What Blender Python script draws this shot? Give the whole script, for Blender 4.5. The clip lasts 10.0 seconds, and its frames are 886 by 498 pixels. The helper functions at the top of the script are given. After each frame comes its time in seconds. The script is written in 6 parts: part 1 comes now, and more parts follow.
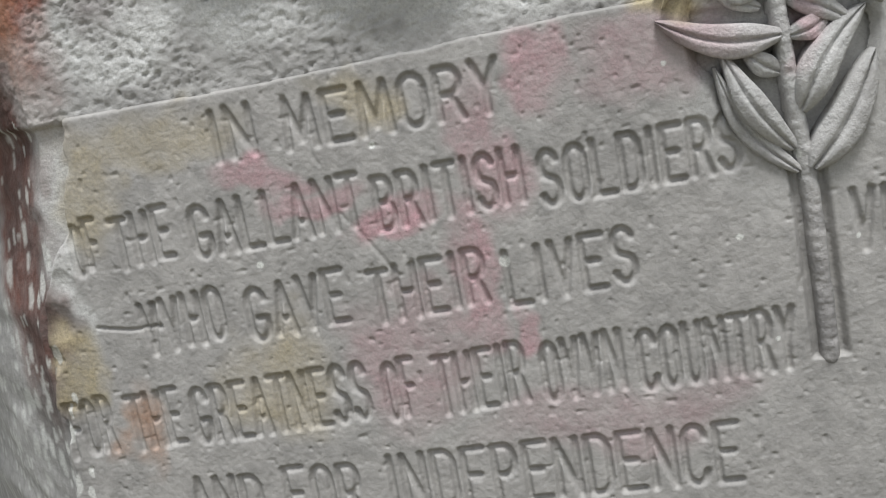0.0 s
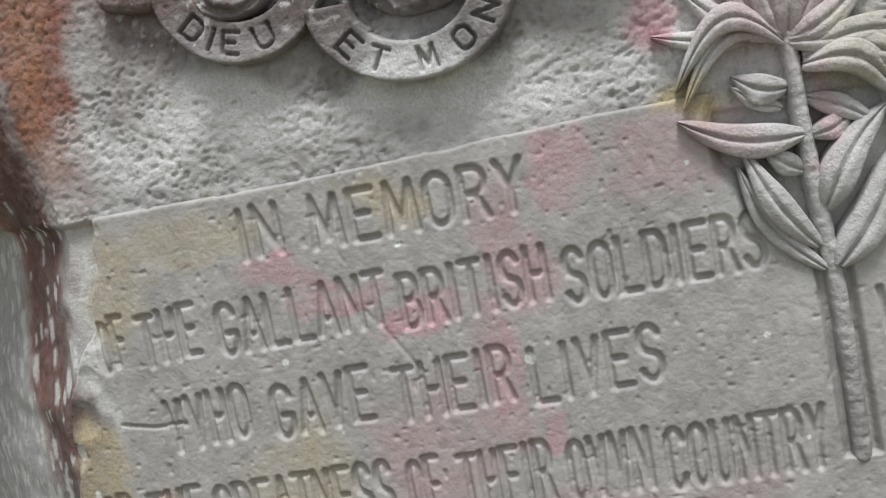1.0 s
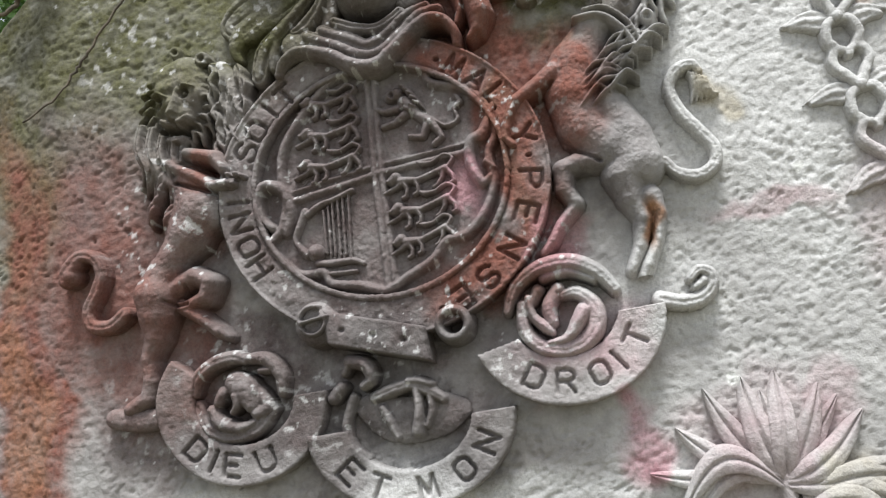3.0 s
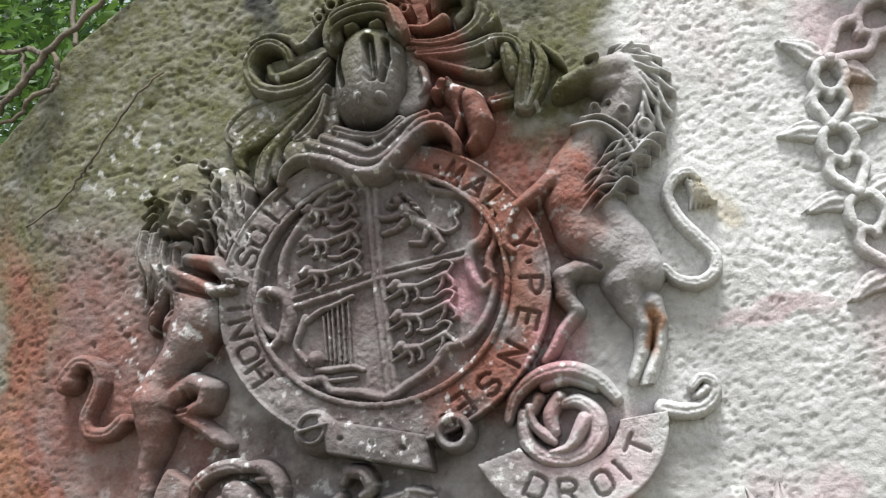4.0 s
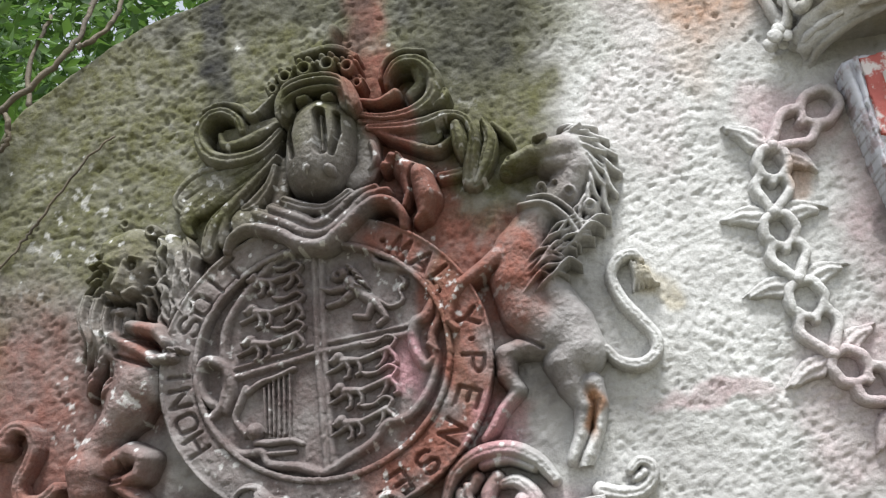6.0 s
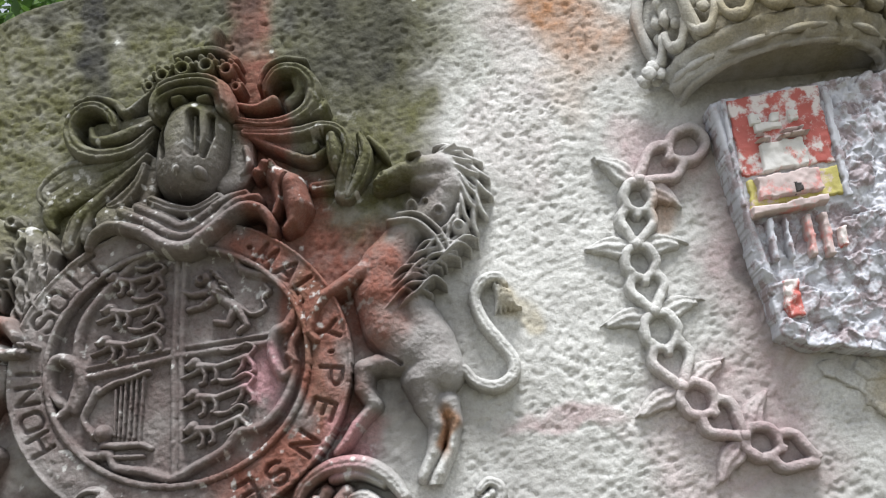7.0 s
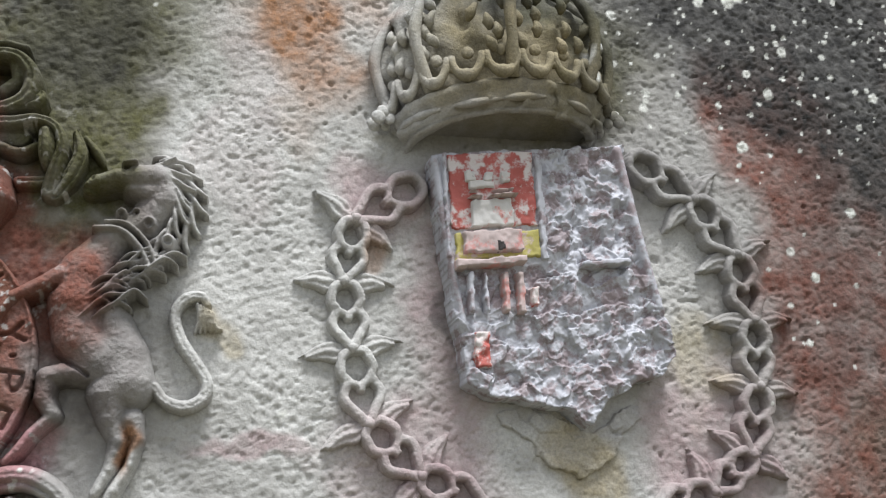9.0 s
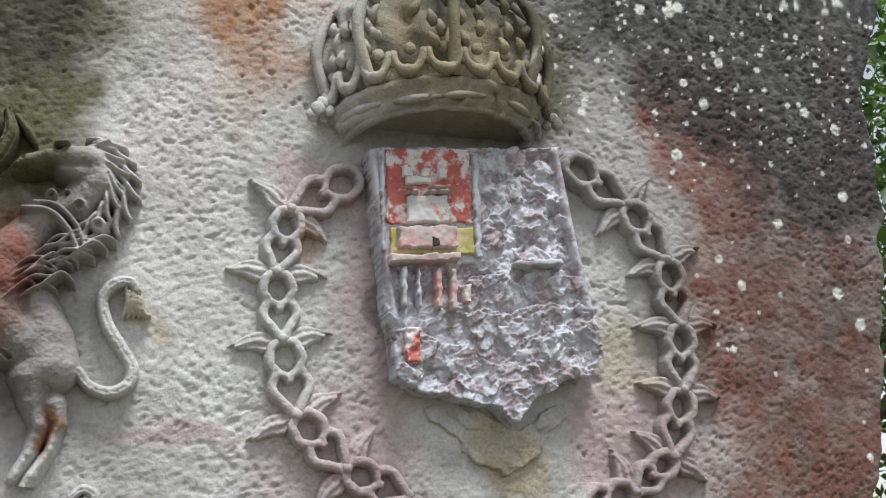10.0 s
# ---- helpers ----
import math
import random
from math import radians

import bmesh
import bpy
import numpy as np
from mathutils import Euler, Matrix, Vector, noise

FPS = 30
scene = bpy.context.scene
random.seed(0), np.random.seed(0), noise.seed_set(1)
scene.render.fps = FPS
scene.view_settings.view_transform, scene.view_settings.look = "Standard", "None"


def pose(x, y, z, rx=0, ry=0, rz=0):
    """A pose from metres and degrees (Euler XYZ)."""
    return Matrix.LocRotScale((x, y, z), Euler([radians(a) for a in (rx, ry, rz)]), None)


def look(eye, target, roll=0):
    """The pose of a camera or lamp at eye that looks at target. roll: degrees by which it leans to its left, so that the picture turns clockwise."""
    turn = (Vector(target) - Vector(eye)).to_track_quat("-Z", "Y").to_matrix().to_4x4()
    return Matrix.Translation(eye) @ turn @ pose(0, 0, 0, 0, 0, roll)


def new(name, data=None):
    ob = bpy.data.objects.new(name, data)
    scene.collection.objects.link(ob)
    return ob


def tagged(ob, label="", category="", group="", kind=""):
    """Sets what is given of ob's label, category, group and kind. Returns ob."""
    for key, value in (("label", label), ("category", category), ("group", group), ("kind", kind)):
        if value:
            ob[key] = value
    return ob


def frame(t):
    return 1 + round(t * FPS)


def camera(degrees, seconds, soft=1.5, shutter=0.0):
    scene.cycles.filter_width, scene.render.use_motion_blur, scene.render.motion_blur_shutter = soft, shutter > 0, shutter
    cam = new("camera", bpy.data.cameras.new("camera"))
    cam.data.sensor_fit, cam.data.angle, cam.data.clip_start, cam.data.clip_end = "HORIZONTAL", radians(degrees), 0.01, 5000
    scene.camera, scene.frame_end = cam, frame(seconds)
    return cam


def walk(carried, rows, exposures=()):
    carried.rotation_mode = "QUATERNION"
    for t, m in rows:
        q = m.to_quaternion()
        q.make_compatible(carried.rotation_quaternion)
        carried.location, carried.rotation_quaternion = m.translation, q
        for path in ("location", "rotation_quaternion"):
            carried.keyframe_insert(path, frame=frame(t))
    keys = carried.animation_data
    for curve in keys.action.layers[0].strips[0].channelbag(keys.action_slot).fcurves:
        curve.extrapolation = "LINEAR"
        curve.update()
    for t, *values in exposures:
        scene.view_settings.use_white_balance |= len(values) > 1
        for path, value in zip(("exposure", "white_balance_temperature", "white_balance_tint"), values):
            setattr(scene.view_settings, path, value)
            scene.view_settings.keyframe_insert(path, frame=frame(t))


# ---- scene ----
cam = camera(46.0, 10.0, soft=1.2)
PATH = [
    (0, (0.0345, -1.7342, 1.5480), (-0.2993, 0.1949, 1.1393), -10.40),
    (0.5, (0.0292, -1.7337, 1.5712), (-0.3239, 0.2064, 1.2374), -10.80),
    (1, (0.0316, -1.7323, 1.5885), (-0.3170, 0.2194, 1.3249), -10.67),
    (1.5, (0.0345, -1.7281, 1.6348), (-0.2757, 0.2457, 1.5460), -9.73),
    (2, (0.0571, -1.7329, 1.6880), (-0.2249, 0.2439, 1.8000), -9.04),
    (2.5, (0.0596, -1.7398, 1.7248), (-0.1944, 0.2298, 1.9616), -8.89),
    (3, (0.0625, -1.7439, 1.7588), (-0.1810, 0.2122, 2.0970), -9.44),
    (4.5, (0.0797, -1.7538, 1.8053), (-0.1321, 0.1590, 2.3498), -9.58),
    (5, (0.0829, -1.7608, 1.8179), (-0.0977, 0.1484, 2.3855), -9.12),
    (6.5, (0.1693, -1.7513, 1.8273), (0.0594, 0.1600, 2.4059), -7.30),
    (7, (0.2068, -1.7524, 1.8211), (0.2244, 0.1614, 2.4016), -6.24),
    (7.5, (0.2233, -1.7612, 1.8321), (0.3618, 0.1459, 2.4185), -5.42),
    (8, (0.2457, -1.7711, 1.8351), (0.5176, 0.1284, 2.3992), -4.35),
    (8.5, (0.2637, -1.7837, 1.8397), (0.6442, 0.0962, 2.4066), -3.55),
    (9, (0.2848, -1.7933, 1.8399), (0.7611, 0.0647, 2.4063), -3.05),
    (9.5, (0.2895, -1.8012, 1.8494), (0.8453, 0.0413, 2.3940), -2.12),
    (10, (0.2919, -1.8034, 1.8429), (0.8805, 0.0279, 2.3908), -1.73),
]
walk(cam, [(t, look(eye, target, roll)) for t, eye, target, roll in PATH], exposures=[(0, 0.14), (2.5, 0.48), (4.5, 0.86), (7.5, 0.60), (10, 0.24)])

# ---- world and light ----
world = bpy.data.worlds.new("sky")
scene.world = world
world.use_nodes = True
wn = world.node_tree.nodes
sky = wn.new("ShaderNodeTexSky")
sky.sky_type = "NISHITA"
sky.sun_disc = False
sky.sun_elevation, sky.sun_rotation = radians(62), radians(165)
wn["Background"].inputs["Strength"].default_value = 0.15
veil = wn.new("ShaderNodeHueSaturation")
veil.inputs["Saturation"].default_value = 0.35
world.node_tree.links.new(sky.outputs["Color"], veil.inputs["Color"])
world.node_tree.links.new(veil.outputs["Color"], wn["Background"].inputs["Color"])
sun = new("sun", bpy.data.lights.new("sun", "SUN"))
sun.data.energy, sun.data.angle, sun.data.color = 4.2, radians(19), (0.96, 0.98, 1.0)
sun.matrix_world = look((0.7, -2.0, 5.6), (0, 0, 0))


# ---- noise and stains on the stone ----
def sstep(a, b, v):
    t = np.clip((v - a) / (b - a), 0, 1)
    return t * t * (3 - 2 * t)


def vnoise(x, z, scale, seed=0):
    table = np.random.RandomState(seed).rand(97, 97) * 2 - 1
    u, v = np.asarray(x) / scale + 31.7, np.asarray(z) / scale + 17.3
    i, j = np.floor(u).astype(int), np.floor(v).astype(int)
    a, b = u - i, v - j
    a, b = a * a * (3 - 2 * a), b * b * (3 - 2 * b)
    i0, j0, i1, j1 = i % 97, j % 97, (i + 1) % 97, (j + 1) % 97
    return (table[i0, j0] * (1 - a) + table[i1, j0] * a) * (1 - b) + (table[i0, j1] * (1 - a) + table[i1, j1] * a) * b


def fbm(x, z, scale, seed=0, octaves=3):
    total, amp = 0, 1.0
    for k in range(octaves):
        total = total + amp * vnoise(x, z, scale / 2**k, seed + 7 * k)
        amp *= 0.5
    return total


def spots(x, z, cell, chance, seed, small=0.12, large=0.42):
    """Round lichen patches: one at most in each cell, where chance (an array) allows it."""
    rng = np.random.RandomState(seed)
    px, pz, pr, pc = (rng.rand(89, 89) for _ in range(4))
    i, j = np.floor(x / cell).astype(int), np.floor(z / cell).astype(int)
    out = np.zeros_like(x)
    rough = 0.25 * vnoise(x, z, cell * 0.25, seed + 5)
    for di in (-1, 0, 1):
        for dj in (-1, 0, 1):
            a, b = (i + di) % 89, (j + dj) % 89
            d = np.hypot(x - (i + di + px[a, b]) * cell, z - (j + dj + pz[a, b]) * cell) / cell
            r = small + (large - small) * pr[a, b] ** 3
            out = np.maximum(out, (pc[a, b] < chance) * sstep(1.1, 0.75, d / r + rough))
    return out


# name: centre x, z, half width, half height, strength
STAINS = {
    "red": ((-0.78, 2.10, 0.16, 0.22, 0.55), (-0.93, 1.98, 0.07, 0.40, 0.9), (0.015, 2.17, 0.06, 0.24, 0.9), (-0.085, 2.60, 0.045, 0.22, 1.0),
            (0.095, 2.30, 0.060, 0.10, 1.0), (-0.06, 2.40, 0.10, 0.05, 0.9), (-1.12, 1.45, 0.14, 0.42, 0.95), (-0.02, 2.47, 0.045, 0.07, 0.9), (-0.10, 2.85, 0.05, 0.12, 0.7), (-0.045, 2.24, 0.035, 0.12, 0.7),
            (1.50, 2.40, 0.12, 0.42, 0.8), (1.42, 2.66, 0.10, 0.16, 0.9), (1.68, 2.05, 0.26, 0.50, 0.75), (-0.07, 2.00, 0.10, 0.07, 0.85), (1.8, 2.6, 0.08, 0.3, 0.5), (-0.65, 2.02, 0.10, 0.12, 0.5), (-0.60, 2.20, 0.07, 0.08, 0.4), (-0.545, 2.29, 0.05, 0.025, 0.6)),
    "green": ((-0.70, 2.72, 0.48, 0.33, 0.95), (-0.22, 2.86, 0.55, 0.22, 0.9), (0.10, 2.70, 0.14, 0.26, 1.0), (-0.94, 2.38, 0.10, 0.24, 0.9), (-0.42, 2.52, 0.16, 0.12, 0.8),
              (0.14, 2.47, 0.05, 0.04, 0.8), (0.09, 2.52, 0.05, 0.09, 0.9), (-0.005, 2.26, 0.035, 0.06, 0.8), (0.95, 2.80, 0.24, 0.16, 0.8), (0.02, 2.42, 0.07, 0.06, 0.6), (-0.58, 2.43, 0.10, 0.06, 0.5),
              (1.72, 1.95, 0.2, 0.15, 0.5), (0.005, 2.13, 0.022, 0.16, 0.55), (0.06, 2.45, 0.08, 0.1, 0.7)),
    "pale": ((0.47, 2.28, 0.23, 0.44, 0.58), (0.33, 1.50, 0.16, 0.30, 0.4), (-0.15, 1.64, 0.55, 0.065, 0.6), (0.95, 2.0, 0.2, 0.12, 0.5), (0.38, 2.72, 0.12, 0.26, 0.85), (-0.62, 1.65, 0.30, 0.07, 0.65),
             (0.31, 2.2, 0.06, 0.12, 0.7), (0.62, 2.75, 0.12, 0.2, 0.6), (-0.94, 1.32, 0.03, 0.2, 0.5), (0.18, 1.92, 0.1, 0.08, 0.6), (1.2, 2.3, 0.07, 0.2, 0.4), (0.28, 1.80, 0.25, 0.14, 0.25)),
    "rust": ((0.50, 2.87, 0.095, 0.24, 0.85), (0.190, 2.02, 0.016, 0.05, 0.7), (-0.945, 1.88, 0.035, 0.28, 0.35), (0.60, 2.36, 0.03, 0.04, 0.5), (-0.9, 0.93, 0.03, 0.08, 0.4), (0.62, 2.95, 0.05, 0.12, 0.4)),
    "pink": ((-0.57, 1.37, 0.08, 0.03, 0.55), (-0.48, 1.315, 0.08, 0.03, 0.55), (-0.37, 1.225, 0.07, 0.035, 0.6), (-0.23, 1.13, 0.045, 0.10, 0.5), (-0.05, 1.48, 0.05, 0.05, 0.5),
             (-0.17, 1.34, 0.05, 0.12, 0.35), (-0.34, 0.99, 0.09, 0.1, 0.28), (0.15, 1.45, 0.12, 0.06, 0.3), (0.30, 1.66, 0.10, 0.10, 0.28), (0.36, 1.47, 0.03, 0.08, 0.6),
             (0.06, 1.85, 0.11, 0.08, 0.4), (0.41, 2.02, 0.10, 0.022, 0.4), (0.14, 1.70, 0.04, 0.05, 0.7), (0.04, 2.04, 0.05, 0.06, 0.6), (-0.15, 1.03, 0.03, 0.03, 0.5),
             (0.66, 1.98, 0.12, 0.12, 0.28), (1.24, 2.0, 0.12, 0.16, 0.3), (0.62, 2.47, 0.07, 0.07, 0.35), (0.37, 2.65, 0.05, 0.2, 0.12), (0.75, 2.2, 0.08, 0.3, 0.3), (0.0, 0.85, 0.2, 0.06, 0.2), (-0.12, 2.14, 0.04, 0.04, 0.7), (0.42, 1.68, 0.05, 0.07, 0.35)),
    "black": ((1.74, 2.82, 0.30, 0.34, 1.4), (1.46, 2.92, 0.28, 0.19, 0.9), (1.78, 2.4, 0.20, 0.4, 0.45), (-0.375, 2.86, 0.030, 0.18, 0.8), (-0.46, 2.92, 0.03, 0.1, 0.6), (-0.27, 1.72, 0.16, 0.05, 0.35), (1.22, 2.92, 0.12, 0.13, 0.6),
              (0.94, 2.80, 0.22, 0.16, 0.5), (-0.22, 2.55, 0.16, 0.16, 0.22), (-0.13, 2.86, 0.05, 0.1, 0.5), (1.70, 2.3, 0.26, 0.45, 0.34), (0.74, 2.28, 0.012, 0.10, 0.5), (-1.09, 1.35, 0.12, 0.5, 0.55),
              (-0.40, 1.83, 0.22, 0.06, 0.3), (0.12, 2.14, 0.05, 0.05, 0.2), (-0.26, 1.94, 0.20, 0.05, 0.35), (1.50, 2.97, 0.16, 0.12, 0.9), (0.10, 2.80, 0.13, 0.15, 0.55), (-0.3, 2.93, 0.3, 0.08, 0.5), (-0.85, 2.62, 0.06, 0.12, 0.3), (-0.02, 1.98, 0.06, 0.05, 0.2)),
    "buff": ((-0.76, 1.46, 0.15, 0.05, 0.38), (-0.99, 1.09, 0.05, 0.07, 0.6), (-0.87, 1.38, 0.05, 0.1, 0.4), (0.85, 2.72, 0.2, 0.1, 0.5), (1.24, 2.2, 0.05, 0.08, 0.5),
             (0.16, 1.53, 0.06, 0.04, 0.8), (-0.36, 1.46, 0.06, 0.05, 0.5), (-0.6, 0.98, 0.1, 0.1, 0.4), (0.46, 1.56, 0.08, 0.05, 0.35), (0.34, 2.25, 0.03, 0.03, 0.6), (0.99, 2.02, 0.06, 0.08, 0.6)),
    "umber": ((-0.24, 2.19, 0.30, 0.28, 0.84), (-0.64, 2.16, 0.16, 0.22, 0.8), (-0.62, 2.36, 0.14, 0.14, 0.55), (-0.66, 1.94, 0.20, 0.12, 0.75), (-0.25, 2.45, 0.20, 0.08, 0.7), (-0.80, 2.18, 0.12, 0.30, 0.85), (-0.74, 1.92, 0.10, 0.22, 0.7), (-0.20, 2.60, 0.12, 0.12, 0.5),
              (-0.45, 1.90, 0.30, 0.09, 0.75), (-0.25, 1.80, 0.18, 0.10, 0.55), (-0.52, 1.85, 0.14, 0.12, 0.35), (0.07, 2.20, 0.05, 0.10, 0.5), (0.20, 2.46, 0.06, 0.06, 0.5), (0.14, 2.16, 0.06, 0.08, 0.35), (0.05, 2.58, 0.12, 0.07, 0.5), (-0.10, 1.93, 0.1, 0.06, 0.5), (-0.28, 1.73, 0.32, 0.05, 0.35), (-0.90, 2.15, 0.08, 0.25, 0.4)),
}


def stains(x, z):
    """Eight masks from 0 to 1 over the face of the stone."""
    wx = x + 0.035 * fbm(x, z, 0.13, 3) + 0.012 * vnoise(x, z, 0.025, 5)
    wz = z + 0.045 * fbm(x, z, 0.17, 4) + 0.012 * vnoise(x, z, 0.025, 6)
    masks = []
    for n, (name, blobs) in enumerate(STAINS.items()):
        total = np.zeros_like(wx)
        for cx, cz, rx, rz, strength in blobs:
            d = np.hypot((wx - cx) / rx, (wz - cz) / rz)
            total = np.maximum(total, strength * sstep(1.45, 0.6, d))
        fine = 0.5 + 0.6 * fbm(x, z, 0.05, 40 + n, 4)
        masks.append(np.clip(total * (0.85 + 0.6 * fine), 0, 1))
    right = sstep(0.95, 1.3, x) * sstep(2.45, 2.8, z)
    arms = sstep(0.15, 0.0, x) * sstep(1.68, 1.85, z) * sstep(2.75, 2.5, z) * sstep(-0.85, -0.7, x)
    some = spots(x, z, 0.034, 0.20 * right + 0.03 * sstep(1.2, 1.5, x), 71, 0.12, 0.42)
    some = np.maximum(some, spots(x, z, 0.019, 0.20 * right, 72, 0.10, 0.36))
    some = np.maximum(some, 0.8 * spots(x, z, 0.06, 0.015 + 0.14 * sstep(1.3, 1.5, x), 73, 0.07, 0.2))
    fleck = 0.7 * sstep(0.62, 0.85, fbm(x, z, 0.013, 76, 4)) * arms * sstep(-0.2, 0.3, vnoise(x, z, 0.09, 78))
    fleck = np.maximum(fleck, 0.8 * spots(x, z, 0.019, 0.06 * arms, 77, 0.06, 0.24))
    side = sstep(-0.98, -1.03, x) * sstep(1.62, 1.45, z)
    some = np.maximum(some, 0.6 * spots(x, z * 0.55, 0.03, 0.65 * side, 74, 0.2, 0.6))
    return masks[:7] + [some, masks[7], np.clip(fleck, 0, 1)]


def stain(mesh):
    """Stores the masks on a mesh whose vertices are in world places."""
    co = np.empty(len(mesh.vertices) * 3, np.float32)
    mesh.vertices.foreach_get("co", co)
    co = co.reshape(-1, 3).astype(float)
    m = stains(co[:, 0], co[:, 2])
    for name, four in (("stain_a", m[:4]), ("stain_b", m[4:8]), ("stain_c", m[8:10] + m[8:10])):
        layer = mesh.attributes.new(name, "FLOAT_COLOR", "POINT")
        layer.data.foreach_set("color", np.stack(four, 1).astype(np.float32).ravel())


# ---- materials ----
def shader(name):
    mat = bpy.data.materials.new(name)
    mat.use_nodes = True
    tree = mat.node_tree
    return mat, tree, tree.nodes["Principled BSDF"]


def node(tree, kind, **values):
    n = tree.nodes.new(kind)
    for key, value in values.items():
        if key in n.inputs:
            n.inputs[key].default_value = value
    return n


def ramp(tree, source, low, high):
    n = node(tree, "ShaderNodeMapRange", **{"From Min": low, "From Max": high})
    n.clamp = True
    tree.links.new(source, n.inputs["Value"])
    return n.outputs["Result"]


def times(tree, a, b):
    n = tree.nodes.new("ShaderNodeMath")
    n.operation = "MULTIPLY"
    for slot, value in enumerate((a, b)):
        if isinstance(value, (int, float)):
            n.inputs[slot].default_value = value
        else:
            tree.links.new(value, n.inputs[slot])
    return n.outputs[0]


def blend(tree, factor, a, b):
    n = tree.nodes.new("ShaderNodeMix")
    n.data_type = "RGBA"
    n.clamp_factor = True
    for slot, value in ((0, factor), (6, a), (7, b)):
        if isinstance(value, (int, float)):
            n.inputs[slot].default_value = value
        elif isinstance(value, tuple):
            n.inputs[slot].default_value = (*value, 1)
        else:
            tree.links.new(value, n.inputs[slot])
    return n.outputs[2]


def noise_tex(tree, scale, detail=4.0, rough=0.6, stretch=None):
    n = node(tree, "ShaderNodeTexNoise", Scale=scale, Detail=detail, Roughness=rough)
    coord = tree.nodes.new("ShaderNodeTexCoord")
    out = coord.outputs["Object"]
    if stretch:
        m = tree.nodes.new("ShaderNodeMapping")
        m.inputs["Scale"].default_value = stretch
        tree.links.new(out, m.inputs["Vector"])
        out = m.outputs["Vector"]
    tree.links.new(out, n.inputs["Vector"])
    return n.outputs["Fac"]


def relief(tree, bsdf, layers):
    """Chained bumps: (height socket, strength, distance)."""
    last = None
    for height, strength, distance in layers:
        b = node(tree, "ShaderNodeBump", Strength=strength, Distance=distance)
        tree.links.new(height, b.inputs["Height"])
        if last:
            tree.links.new(last, b.inputs["Normal"])
        last = b.outputs["Normal"]
    tree.links.new(last, bsdf.inputs["Normal"])


TINTS = {"red": (0.175, 0.068, 0.048), "green": (0.088, 0.085, 0.036), "pale": (0.53, 0.525, 0.50), "rust": (0.29, 0.145, 0.072),
         "pink": (0.37, 0.205, 0.222), "black": (0.026, 0.025, 0.024), "buff": (0.33, 0.275, 0.165), "spot": (0.56, 0.56, 0.52),
         "umber": (0.120, 0.092, 0.086), "fleck": (0.50, 0.49, 0.47)}
ORDER = ("pale", "umber", "green", "red", "rust", "pink", "black", "buff", "spot", "fleck")


def stone(name, base, dark, bump, tool=0.0):
    """Weathered sandstone: two-scale mottling, then the stains of the face."""
    mat, tree, bsdf = shader(name)
    big, mid, fine = noise_tex(tree, 5.0, 5), noise_tex(tree, 34.0, 5, 0.65), noise_tex(tree, 190.0, 3, 0.7)
    colour = blend(tree, ramp(tree, big, 0.3, 0.7), dark, base)
    colour = blend(tree, times(tree, ramp(tree, mid, 0.48, 0.75), 0.55), colour, tuple(c * 0.55 for c in dark))
    colour = blend(tree, times(tree, ramp(tree, mid, 0.46, 0.25), 0.5), colour, tuple(min(1, c * 1.3) for c in base))
    masks = []
    for attr in ("stain_a", "stain_b", "stain_c"):
        a = tree.nodes.new("ShaderNodeAttribute")
        a.attribute_name = attr
        s = tree.nodes.new("ShaderNodeSeparateColor")
        tree.links.new(a.outputs["Color"], s.inputs[0])
        masks += [s.outputs[0], s.outputs[1], s.outputs[2], a.outputs["Alpha"]]
    patchy = ramp(tree, mid, 0.25, 0.62)
    layer = dict(zip(TINTS, masks))
    for tint in ORDER:
        rgb, mask = TINTS[tint], layer[tint]
        amount = mask if tint in ("spot", "fleck") else times(tree, mask, blend(tree, 0.35, (1, 1, 1), patchy))
        varied = blend(tree, ramp(tree, fine, 0.3, 0.7), tuple(c * 0.72 for c in rgb), tuple(min(1, c * 1.25) for c in rgb))
        colour = blend(tree, amount, colour, varied)
    tree.links.new(colour, bsdf.inputs["Base Color"])
    bsdf.inputs["Roughness"].default_value = 0.88
    bsdf.inputs["Specular IOR Level"].default_value = 0.3
    layers = [(mid, 0.45 * bump, 0.006), (fine, 0.6 * bump, 0.003)]
    if tool:
        layers.insert(0, (noise_tex(tree, 60.0, 2, 0.5, (0.9, 1, 1.25)), tool, 0.012))
    relief(tree, bsdf, layers)
    return mat


ROCK = stone("rough_sandstone", (0.355, 0.345, 0.325), (0.275, 0.265, 0.250), 0.8, 0.14)
SMOOTH = stone("dressed_sandstone", (0.315, 0.300, 0.280), (0.250, 0.240, 0.224), 0.6)
CARVED = stone("carved_sandstone", (0.33, 0.315, 0.298), (0.20, 0.19, 0.182), 1.25)


def paint(name, colour, under, wear):
    mat, tree, bsdf = shader(name)
    chips = ramp(tree, noise_tex(tree, 26.0, 7, 0.68), wear - 0.04, wear + 0.05)
    tone = blend(tree, ramp(tree, noise_tex(tree, 16.0, 4), 0.3, 0.7), tuple(c * 0.7 for c in colour), colour)
    tree.links.new(blend(tree, chips, tone, under), bsdf.inputs["Base Color"])
    bsdf.inputs["Roughness"].default_value = 0.7
    relief(tree, bsdf, [(noise_tex(tree, 45.0, 6, 0.7), 0.3, 0.003), (noise_tex(tree, 160.0, 3), 0.25, 0.002)])
    return mat


